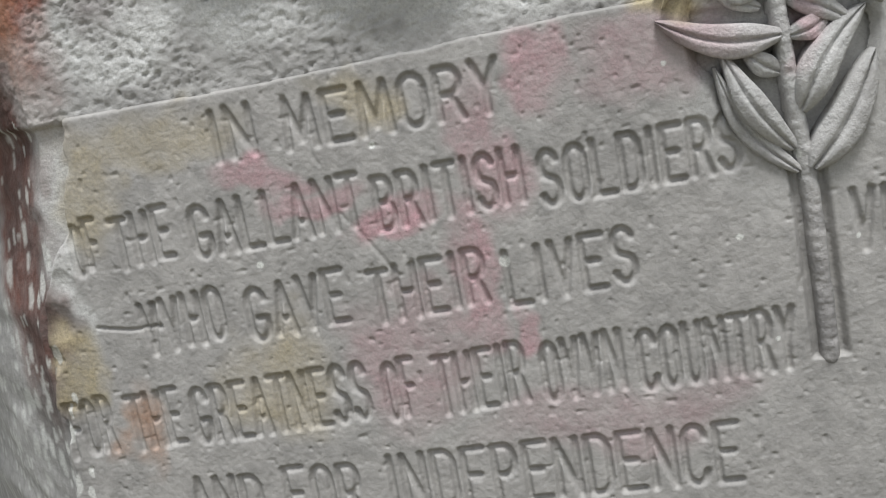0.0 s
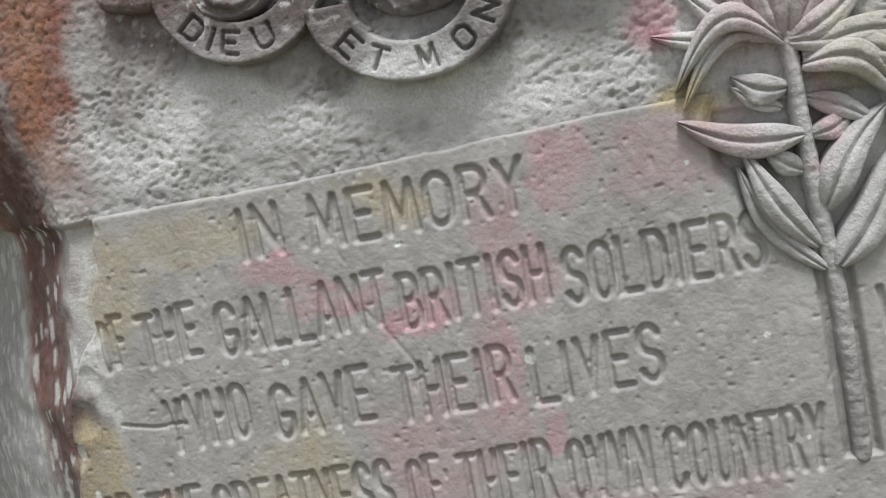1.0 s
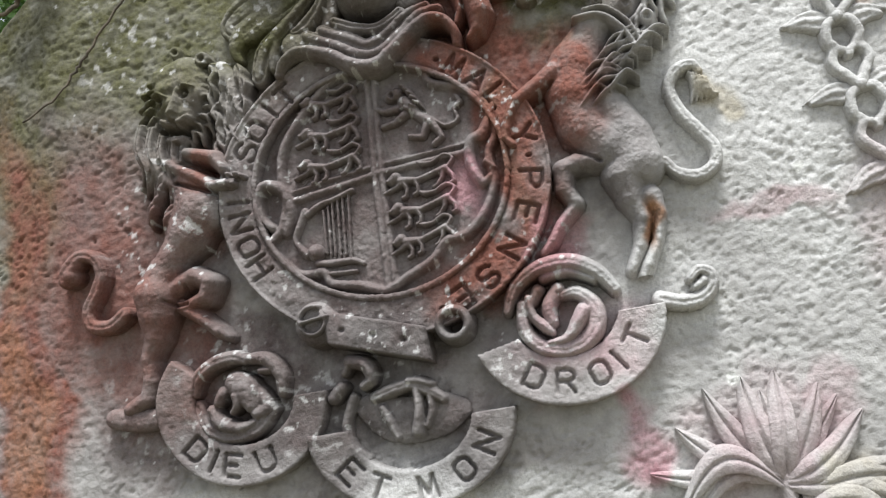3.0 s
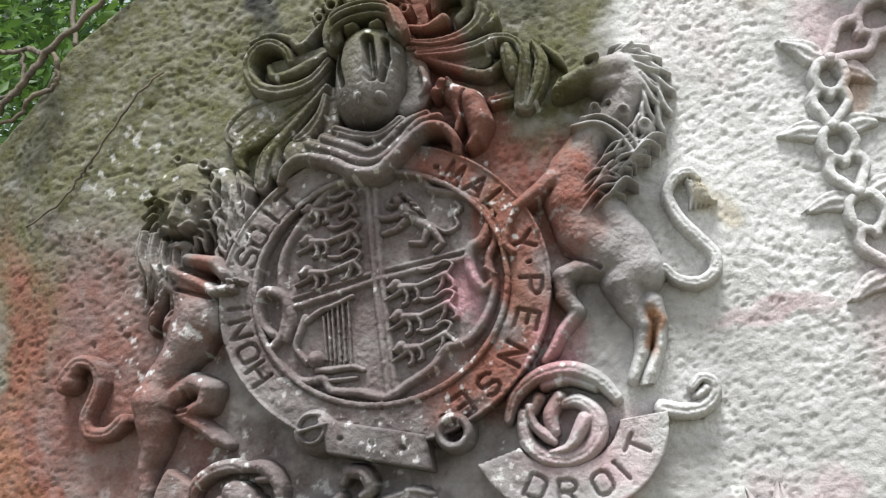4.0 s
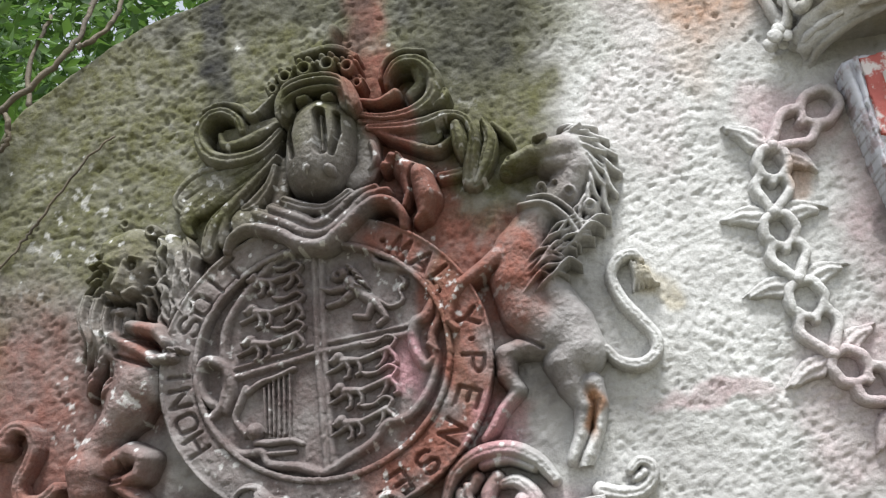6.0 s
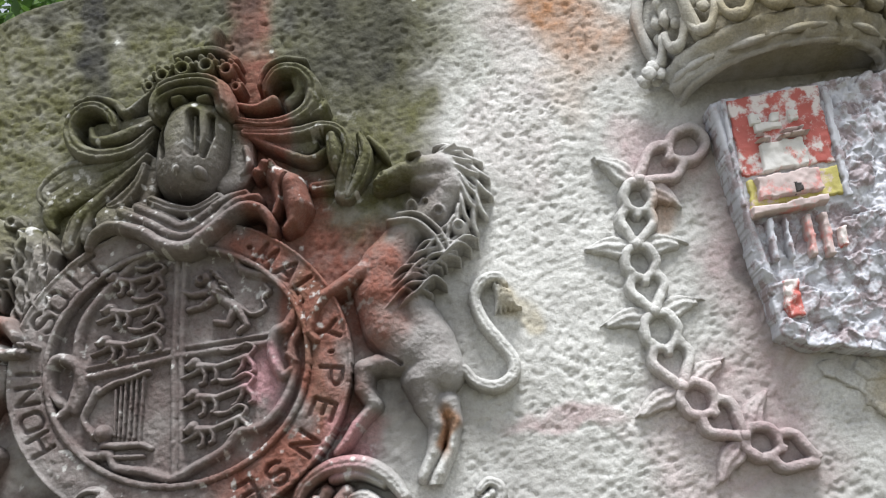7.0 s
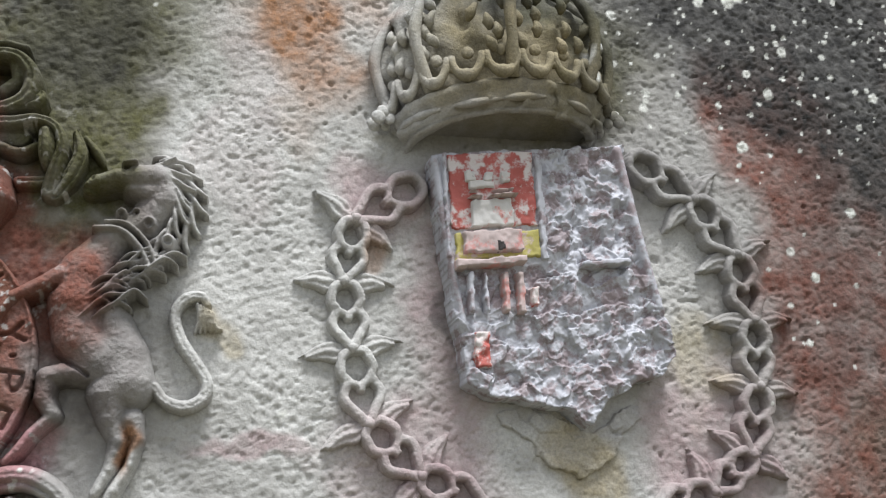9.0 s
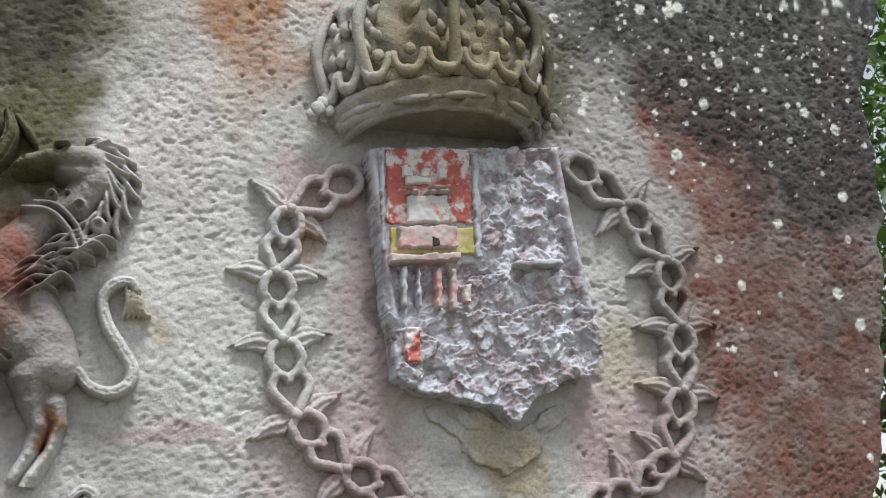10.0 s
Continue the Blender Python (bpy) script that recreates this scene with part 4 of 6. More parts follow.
def unicorn():
    f = Field(-0.03, 1.95, 0.37, 2.57, 0.0019)
    rng = random.Random(8)
    # mane: wavy locks that fall behind the neck
    for n in range(34):
        u = (n % 17) / 16
        row = n // 17
        a, b = 1.35 - 2.6 * u, 1.25 + 0.35 * (n % 2) + rng.uniform(-0.2, 0.2)
        x, z = 0.228 + (0.050 + 0.024 * row) * math.cos(a) - 0.02 * u, 2.455 + (0.058 + 0.022 * row) * math.sin(a) - 0.03 * u
        dx, dz = 0.018 * math.cos(a - b), 0.018 * math.sin(a - b)
        h = 0.056 - 0.016 * row - 0.006 * (n % 2)
        f.ribbon(smooth_line([(x - dx, z - dz, 0.004, h - 0.006), (x, z + 0.003, 0.0062, h), (x + dx, z + dz, 0.0062, h - 0.004), (x + 1.7 * dx + 0.006, z + 1.7 * dz - 0.002, 0.0045, h - 0.012)], 4), 0.25, k=0.003)
    # chest and belly
    f.stroke(*[(0.150, 2.363, 0.0393, 0.056), (0.123, 2.325, 0.0485, 0.064), (0.110, 2.276, 0.0498, 0.068), (0.117, 2.216, 0.0473, 0.064), (0.152, 2.176, 0.0467, 0.062)], k=0.012)
    f.stroke(*[(0.166, 2.248, 0.0324, 0.056), (0.186, 2.184, 0.0430, 0.062), (0.191, 2.138, 0.0496, 0.072)], k=0.012)
    # neck, bent over to the head
    f.stroke(*[(0.157, 2.377, 0.0335, 0.056), (0.212, 2.411, 0.0356, 0.058), (0.244, 2.456, 0.0358, 0.062), (0.237, 2.487, 0.0340, 0.066)], k=0.010)
    # head: long, the muzzle lowered
    f.stroke(*[(0.238, 2.492, 0.0320, 0.068), (0.203, 2.489, 0.0300, 0.074), (0.168, 2.487, 0.0220, 0.072), (0.134, 2.477, 0.0191, 0.068), (0.125, 2.472, 0.0161, 0.062)], k=0.008)
    f.stroke(*[(0.220, 2.464, 0.0259, 0.066), (0.189, 2.467, 0.0140, 0.062)], k=0.006)
    f.stroke(*[(0.179, 2.507, 0.0070, 0.080), (0.198, 2.510, 0.0080, 0.082)], k=0.003)
    f.dent(*[(0.184, 2.501)][0], 0.006, 0.010).dent(*[(0.129, 2.481)][0], 0.005, 0.010)
    f.cut([[(0.115, 2.469), (0.144, 2.461), (0.173, 2.461)]], 0.004, 0.012)
    f.stroke(*[(0.246, 2.516, 0.0081, 0.064), (0.262, 2.527, 0.0061, 0.056)], k=0.004)
    # coronet collar: two mouldings and knobs
    f.ribbon(smooth_line([(0.135, 2.396, 0.0059, 0.064), (0.175, 2.391, 0.0068, 0.074), (0.206, 2.363, 0.0068, 0.076), (0.225, 2.325, 0.0067, 0.068)]), 0.55)
    f.ribbon(smooth_line([(0.152, 2.406, 0.0049, 0.066), (0.186, 2.401, 0.0059, 0.074), (0.217, 2.372, 0.0058, 0.074), (0.233, 2.338, 0.0058, 0.066)]), 0.55)
    for x, z, r, h in [(0.177, 2.422, 0.0108, 0.072), (0.222, 2.405, 0.0146, 0.076), (0.253, 2.377, 0.0136, 0.066), (0.201, 2.427, 0.0079, 0.066)]:
        f.stroke((x, z, r, h), k=0.002, plinth=0.5).dent(x, z - 0.002, r * 0.55, 0.018)
    # shaggy locks on the chest
    for n in range(24):
        x, z = 0.225 - 0.0035 * n + rng.uniform(-0.03, 0.03), 2.352 - 0.0039 * n
        w = rng.uniform(-0.010, 0.010)
        f.ribbon(smooth_line([(x + 0.036, z + w, 0.003, 0.060), (x + 0.016, z + 0.006, 0.0048, 0.072 - 0.006 * (n % 2)), (x - 0.008, z - 0.006 + w, 0.0048, 0.074 - 0.006 * (n % 2)), (x - 0.030, z - 0.024 + w, 0.002, 0.060)], 4), 0.3)
    # foreleg over the belt
    f.stroke(*[(0.088, 2.317, 0.0253, 0.062), (0.056, 2.300, 0.0194, 0.062), (0.013, 2.278, 0.0165, 0.062), (-0.004, 2.251, 0.0135, 0.062), (-0.015, 2.217, 0.0125, 0.060), (-0.004, 2.203, 0.0114, 0.060)], k=0.005)
    f.cut([[(0.079, 2.296), (0.042, 2.275), (0.015, 2.260)]], 0.004, 0.010)
    # bent leg in front of the belly
    f.stroke(*[(0.139, 2.157, 0.0244, 0.050), (0.096, 2.156, 0.0206, 0.056), (0.070, 2.149, 0.0206, 0.058), (0.067, 2.116, 0.0186, 0.054), (0.081, 2.091, 0.0157, 0.050)], k=0.006)
    f.stroke(*[(0.083, 2.089, 0.0148, 0.048), (0.051, 2.059, 0.0120, 0.046), (0.033, 2.034, 0.0119, 0.046), (0.015, 2.017, 0.0101, 0.042)], k=0.004)
    f.cut([[(0.068, 2.211), (0.095, 2.175), (0.133, 2.150)], [(0.105, 2.098), (0.142, 2.101)]], 0.0045, 0.014)
    # hind leg
    f.stroke(*[(0.169, 2.120, 0.0422, 0.066), (0.171, 2.084, 0.0275, 0.054), (0.184, 2.045, 0.0182, 0.046), (0.172, 2.002, 0.0136, 0.040), (0.151, 1.964, 0.0117, 0.036)], k=0.008)
    f.stroke(*[(0.202, 2.078, 0.0238, 0.052), (0.213, 2.048, 0.0127, 0.044), (0.202, 2.006, 0.0109, 0.038), (0.179, 1.968, 0.0134, 0.042), (0.169, 1.952, 0.0125, 0.038)], k=0.006)
    # tail, an S that ends in a tuft
    f.ribbon(smooth_line([(0.237, 2.132, 0.0093, 0.036), (0.254, 2.110, 0.0102, 0.034), (0.286, 2.099, 0.0111, 0.034), (0.315, 2.113, 0.0111, 0.034), (0.320, 2.141, 0.0111, 0.034), (0.301, 2.174, 0.0113, 0.034), (0.277, 2.212, 0.0114, 0.036), (0.267, 2.254, 0.0105, 0.036), (0.283, 2.280, 0.0106, 0.040), (0.309, 2.285, 0.0096, 0.040), (0.320, 2.272, 0.0077, 0.036)]), 0.55, 1, 0.002)
    for n in range(6):
        x, z = 0.304 + 0.005 * n, 2.272 - 0.003 * n
        f.ribbon(smooth_line([(x, z, 0.004, 0.034), (x + 0.004, z - 0.022, 0.006, 0.030), (x - 0.004 + 0.004 * n, z - 0.046 + 0.004 * n, 0.003, 0.018)], 4), 0.4)
    f.weather(0.0013, 0.008, 0.0014)
    tagged(f.build("unicorn_carving", rounds=0), "rearing unicorn with coronet collar carved in grey stone", "carving")


lion()
unicorn()


# ---- motto scrolls ----
def motto(label, letters, c, outer, inner, ci, a0, a1, height, extra=(), size=0.036):
    thing = group_of("motto_scroll", label, "carved scroll", "motto scrolls below the shield")
    f = Field(c[0] - outer[0] - 0.02, c[1] - outer[1] - 0.02, c[0] + outer[0] + 0.02, c[1] + outer[1] + 0.02)
    ring = np.maximum(ellipse(f, *c, *outer), -ellipse(f, *ci, *inner))
    a = np.degrees(np.arctan2(f.Z - c[1], f.X - c[0])) % 360
    ends = np.maximum(a0 - a, a - a1) * 0.002
    wave = 0.004 * np.sin(np.radians(3 * a)) + 0.006 * sstep(0.10, 0.16, np.hypot(f.X - c[0], f.Z - c[1]))
    f.plate(np.maximum(ring, ends), height + wave, 0.007)
    mid = ((outer[0] + inner[0]) / 2, (outer[1] + inner[1]) / 2)
    f.cut(round_letters(letters, (c[0] + ci[0]) / 2, (c[1] + ci[1]) / 2, *mid, size, 0.028, inward=True), 0.0040, 0.012)
    f.weather(0.001, 0.014, 0.0015)
    f.build("band", rounds=0, parent=thing, label="flat curved band with incised letters")
    for name, bands in extra:
        xs, zs = [p[0] for b in bands for p in b], [p[1] for b in bands for p in b]
        g = Field(min(xs) - 0.06, min(zs) - 0.06, max(xs) + 0.06, max(zs) + 0.06, 0.0019)
        for band in bands:
            g.ribbon(smooth_line(band, 5), 0.42, 1 if len(band) > 4 else 0, 0.003)
        g.weather(0.0012, 0.009, 0.0014)
        g.build(name, parent=thing, rounds=0)
    return thing


motto("grey stone scroll with the incised word DIEU", [("D", 220), ("I", 239), ("E", 256), ("U", 284)], (-0.533, 1.858), (0.150, 0.138), (0.088, 0.078), (-0.528, 1.868), 140, 388, 0.036,
      (("curl", [[(-0.612, 1.866, 0.0119, 0.026), (-0.601, 1.830, 0.0137, 0.034), (-0.562, 1.806, 0.0136, 0.040), (-0.514, 1.810, 0.0126, 0.038), (-0.482, 1.840, 0.0107, 0.032)], [(-0.584, 1.854, 0.0117, 0.044), (-0.571, 1.831, 0.0136, 0.050), (-0.539, 1.818, 0.0116, 0.048), (-0.514, 1.824, 0.0077, 0.042)],
                 [(-0.536, 1.892, 0.0233, 0.050), (-0.521, 1.879, 0.0252, 0.054), (-0.514, 1.853, 0.0155, 0.050)], [(-0.561, 1.882, 0.0117, 0.046), (-0.572, 1.866, 0.0098, 0.044)], [(-0.499, 1.872, 0.0126, 0.040), (-0.489, 1.847, 0.0135, 0.042), (-0.507, 1.838, 0.0135, 0.046)],
                 [(-0.539, 1.872, 0.0077, 0.056), (-0.539, 1.855, 0.0077, 0.052), (-0.548, 1.845, 0.0058, 0.046)]]),
       ("leaf", [[(-0.615, 1.890, 0.0119, 0.036), (-0.602, 1.915, 0.0128, 0.044), (-0.569, 1.933, 0.0137, 0.050), (-0.535, 1.937, 0.0137, 0.048), (-0.517, 1.929, 0.0088, 0.040)], [(-0.511, 1.931, 0.0098, 0.044), (-0.478, 1.924, 0.0136, 0.050), (-0.459, 1.896, 0.0126, 0.046), (-0.460, 1.865, 0.0097, 0.040)],
                 [(-0.492, 1.907, 0.0068, 0.044), (-0.476, 1.906, 0.0078, 0.046)]]),
       ("tongue", [[(-0.689, 1.857, 0.0199, 0.036), (-0.724, 1.859, 0.0200, 0.034), (-0.765, 1.869, 0.0181, 0.030)]]),
       ("knot", [[(-0.336, 1.896, 0.0124, 0.050), (-0.310, 1.886, 0.0132, 0.060), (-0.303, 1.862, 0.0113, 0.056), (-0.318, 1.852, 0.0095, 0.048)], [(-0.357, 1.856, 0.0114, 0.044), (-0.374, 1.840, 0.0124, 0.040)], [(-0.331, 1.901, 0.0076, 0.046), (-0.349, 1.878, 0.0086, 0.040)]])))
motto("grey stone scroll with the incised words ET MON", [("E", 218), ("T", 242), ("M", 276), ("O", 304), ("N", 330)], (-0.252, 1.780), (0.175, 0.140), (0.104, 0.086), (-0.252, 1.792), 178, 372, 0.040,
      (("rosette", [[(-0.320, 1.815, 0.0230, 0.020), (-0.275, 1.788, 0.0380, 0.022), (-0.208, 1.787, 0.0377, 0.022), (-0.169, 1.790, 0.0207, 0.020)], [(-0.305, 1.831, 0.0104, 0.036), (-0.272, 1.838, 0.0122, 0.046), (-0.240, 1.841, 0.0112, 0.052), (-0.216, 1.829, 0.0112, 0.050), (-0.192, 1.811, 0.0093, 0.038)],
                    [(-0.232, 1.832, 0.0093, 0.052), (-0.232, 1.800, 0.0084, 0.056), (-0.240, 1.764, 0.0120, 0.054)], [(-0.213, 1.825, 0.0065, 0.046), (-0.212, 1.797, 0.0075, 0.044), (-0.223, 1.771, 0.0065, 0.040)], [(-0.294, 1.810, 0.0085, 0.036), (-0.285, 1.788, 0.0085, 0.038), (-0.277, 1.760, 0.0066, 0.034)],
                    [(-0.242, 1.848, 0.0084, 0.054), (-0.223, 1.845, 0.0084, 0.056), (-0.208, 1.837, 0.0075, 0.052)], [(-0.341, 1.837, 0.0086, 0.034), (-0.360, 1.792, 0.0095, 0.030), (-0.354, 1.757, 0.0086, 0.028), (-0.331, 1.734, 0.0076, 0.026)]]),))
motto("pale stone scroll with the incised word DROIT", [("D", 238), ("R", 262), ("O", 288), ("I", 305), ("T", 328)], (0.032, 1.903), (0.160, 0.140), (0.090, 0.082), (0.028, 1.925), 192, 400, 0.042,
      (("curl", [[(-0.037, 1.937, 0.0112, 0.040), (-0.038, 1.895, 0.0138, 0.046), (-0.013, 1.863, 0.0146, 0.052), (0.031, 1.853, 0.0154, 0.054), (0.070, 1.874, 0.0172, 0.056), (0.080, 1.913, 0.0163, 0.056), (0.057, 1.942, 0.0128, 0.052), (0.031, 1.942, 0.0083, 0.046)],
                 [(0.060, 1.912, 0.0136, 0.064), (0.047, 1.892, 0.0135, 0.066), (0.027, 1.872, 0.0091, 0.060), (-0.003, 1.869, 0.0064, 0.052)], [(0.026, 1.954, 0.0120, 0.048), (0.007, 1.928, 0.0138, 0.052), (0.008, 1.902, 0.0110, 0.050)],
                 [(-0.025, 1.947, 0.0074, 0.050), (-0.022, 1.918, 0.0083, 0.054), (-0.005, 1.896, 0.0110, 0.056), (0.004, 1.886, 0.0082, 0.052)], [(-0.007, 1.957, 0.0121, 0.042), (-0.018, 1.940, 0.0093, 0.040)]]),
       ("rolled_edge", [[(-0.062, 1.932, 0.0093, 0.042), (-0.042, 1.970, 0.0130, 0.048), (-0.001, 1.993, 0.0148, 0.054), (0.050, 1.995, 0.0156, 0.058), (0.092, 1.972, 0.0146, 0.058), (0.117, 1.937, 0.0109, 0.054)], [(0.005, 1.975, 0.0093, 0.044), (0.047, 1.978, 0.0083, 0.048), (0.086, 1.958, 0.0073, 0.046)]]),
       ("tail_curl", [[(0.186, 1.910, 0.0145, 0.036), (0.213, 1.900, 0.0145, 0.034), (0.245, 1.898, 0.0135, 0.034), (0.269, 1.912, 0.0117, 0.036), (0.273, 1.936, 0.0099, 0.038), (0.255, 1.946, 0.0090, 0.038), (0.239, 1.934, 0.0081, 0.036)], [(0.259, 1.927, 0.0090, 0.036), (0.245, 1.919, 0.0072, 0.034)]])))


# ---- helmet, coronet, mantling, crest ----
def helmet():
    thing = group_of("helmet_carving", "barred stone helmet under a small crown", "carved helmet")
    f = Field(-0.29, 2.44, -0.10, 2.69, 0.0018)
    (cx, cz), = [(-0.198, 2.568)]
    u, v = (f.X - cx - 0.14 * (f.Z - cz)) / 0.066, (f.Z - cz) / 0.090
    d = (np.abs(u) ** 2.6 + np.abs(v) ** 3.2) ** 0.36
    f.H = np.where(d < 1, 0.015 + 0.085 * np.clip(1 - d**3.2, 0, 1) ** 0.5 + 0.012 * np.clip(1 - np.abs(u) * 1.6, 0, 1), f.H)
    # two side slots and one framed opening with a bar
    f.cut([[(-0.235, 2.624), (-0.246, 2.589), (-0.241, 2.546)], [(-0.155, 2.611), (-0.157, 2.576), (-0.171, 2.538)]], 0.0070, 0.028)
    f.cut([[(-0.184, 2.613), (-0.184, 2.578), (-0.187, 2.546)]], 0.0135, 0.034)
    f.ribbon([(-0.183, 2.614, 0.0042, 0.088), (-0.187, 2.548, 0.0042, 0.086)], 0.6)
    f.weather(0.0010, 0.007, 0.0010)
    f.build("helm", parent=thing, rounds=0, label="grey helm with slotted visor")
    for x, z in [(-0.214, 2.514), (-0.178, 2.508)]:
        g = Field(x - 0.02, z - 0.02, x + 0.02, z + 0.025, 0.0016)
        g.stroke((x, z, 0.0120, 0.112), k=0, floor=0.07)
        g.weather(0.0008).build("knob", parent=thing, rounds=0)
    for x, z in [(-0.214, 2.649), (-0.169, 2.645)]:
        g = Field(x - 0.02, z - 0.02, x + 0.02, z + 0.025, 0.0016)
        g.stroke((x - 0.004, z, 0.0100, 0.100), (x + 0.008, z + 0.002, 0.010, 0.100), k=0, floor=0.05)
        g.weather(0.0008).build("rivet", parent=thing, rounds=0)
    f = Field(-0.33, 2.59, -0.08, 2.74, 0.0018)
    low = smooth_line([(-0.248, 2.623), (-0.241, 2.650), (-0.210, 2.663), (-0.167, 2.663), (-0.138, 2.649), (-0.130, 2.619)])
    f.ribbon([(x, z, 0.0055, 0.104) for x, z in low], 0.7)
    f.ribbon([(x - 0.001, z + 0.013, 0.0060, 0.110) for x, z in low], 0.7)
    f.ribbon([(x - 0.002, z + 0.027, 0.0058, 0.100) for x, z in low], 0.7)
    f.ribbon([(x - 0.001, z + 0.014, 0.018, 0.088) for x, z in low], 0.9)
    f.weather(0.001, 0.008, 0.001).build("crown_band", parent=thing, rounds=0, label="moulded crown band")
    # open leaves of the coronet: a ring, a lobe on each side and one on top
    for x, z, r, h in [(-0.273, 2.705, 0.0132, 0.050), (-0.246, 2.719, 0.0165, 0.062), (-0.207, 2.723, 0.0185, 0.074), (-0.164, 2.722, 0.0184, 0.078), (-0.129, 2.714, 0.0162, 0.070), (-0.117, 2.685, 0.0119, 0.054)]:
        g = Field(x - 0.045, z - 0.045, x + 0.045, z + 0.05, 0.0018)
        g.stroke((x, z, r * 1.0, h - 0.022), k=0.002, plinth=0.8)
        g.ribbon(spiral(x, z - 0.003, r * 0.62, r * 0.62, 0, 360, 0.0055, 0.0055, h, h, 16), 0.55)
        for a in (15, 62, 118, 165):
            g.stroke((x + 0.95 * r * math.cos(radians(a)), z + r * math.sin(radians(a)), r * 0.42, h - 0.002), k=0.002, plinth=0.6)
        g.dent(x, z - 0.003, r * 0.40, 0.020)
        g.weather(0.0014, 0.008, 0.001).build("fleuron", parent=thing, rounds=0)
    f = Field(-0.30, 2.70, -0.09, 2.86, 0.0018)
    f.ribbon(smooth_line([(-0.224, 2.759, 0.0078, 0.050), (-0.186, 2.763, 0.0088, 0.058), (-0.147, 2.759, 0.0099, 0.058), (-0.115, 2.740, 0.0088, 0.048)]), 0.5, 1, 0.003)
    f.stroke(*[(-0.163, 2.783, 0.0167, 0.046), (-0.152, 2.813, 0.0135, 0.038)], k=0.004)
    f.weather(0.0014).build("crown_cap", parent=thing)


helmet()


def mantling(label, leaves):
    """Each leaf: a name and bands (points, edge, flutes, dish)."""
    thing = group_of("mantling", label, "carved scrollwork")
    for name, bands in leaves:
        xs, zs = [p[0] for b in bands for p in b[0]], [p[1] for b in bands for p in b[0]]
        f = Field(min(xs) - 0.05, min(zs) - 0.05, max(xs) + 0.05, max(zs) + 0.05, 0.0019)
        for points, edge, flutes, cup in bands:
            f.ribbon(smooth_line(points, 5), edge, flutes, 0.006, cup)
        f.weather(0.0012, 0.008, 0.0016)
        f.build(name, parent=thing, rounds=0)


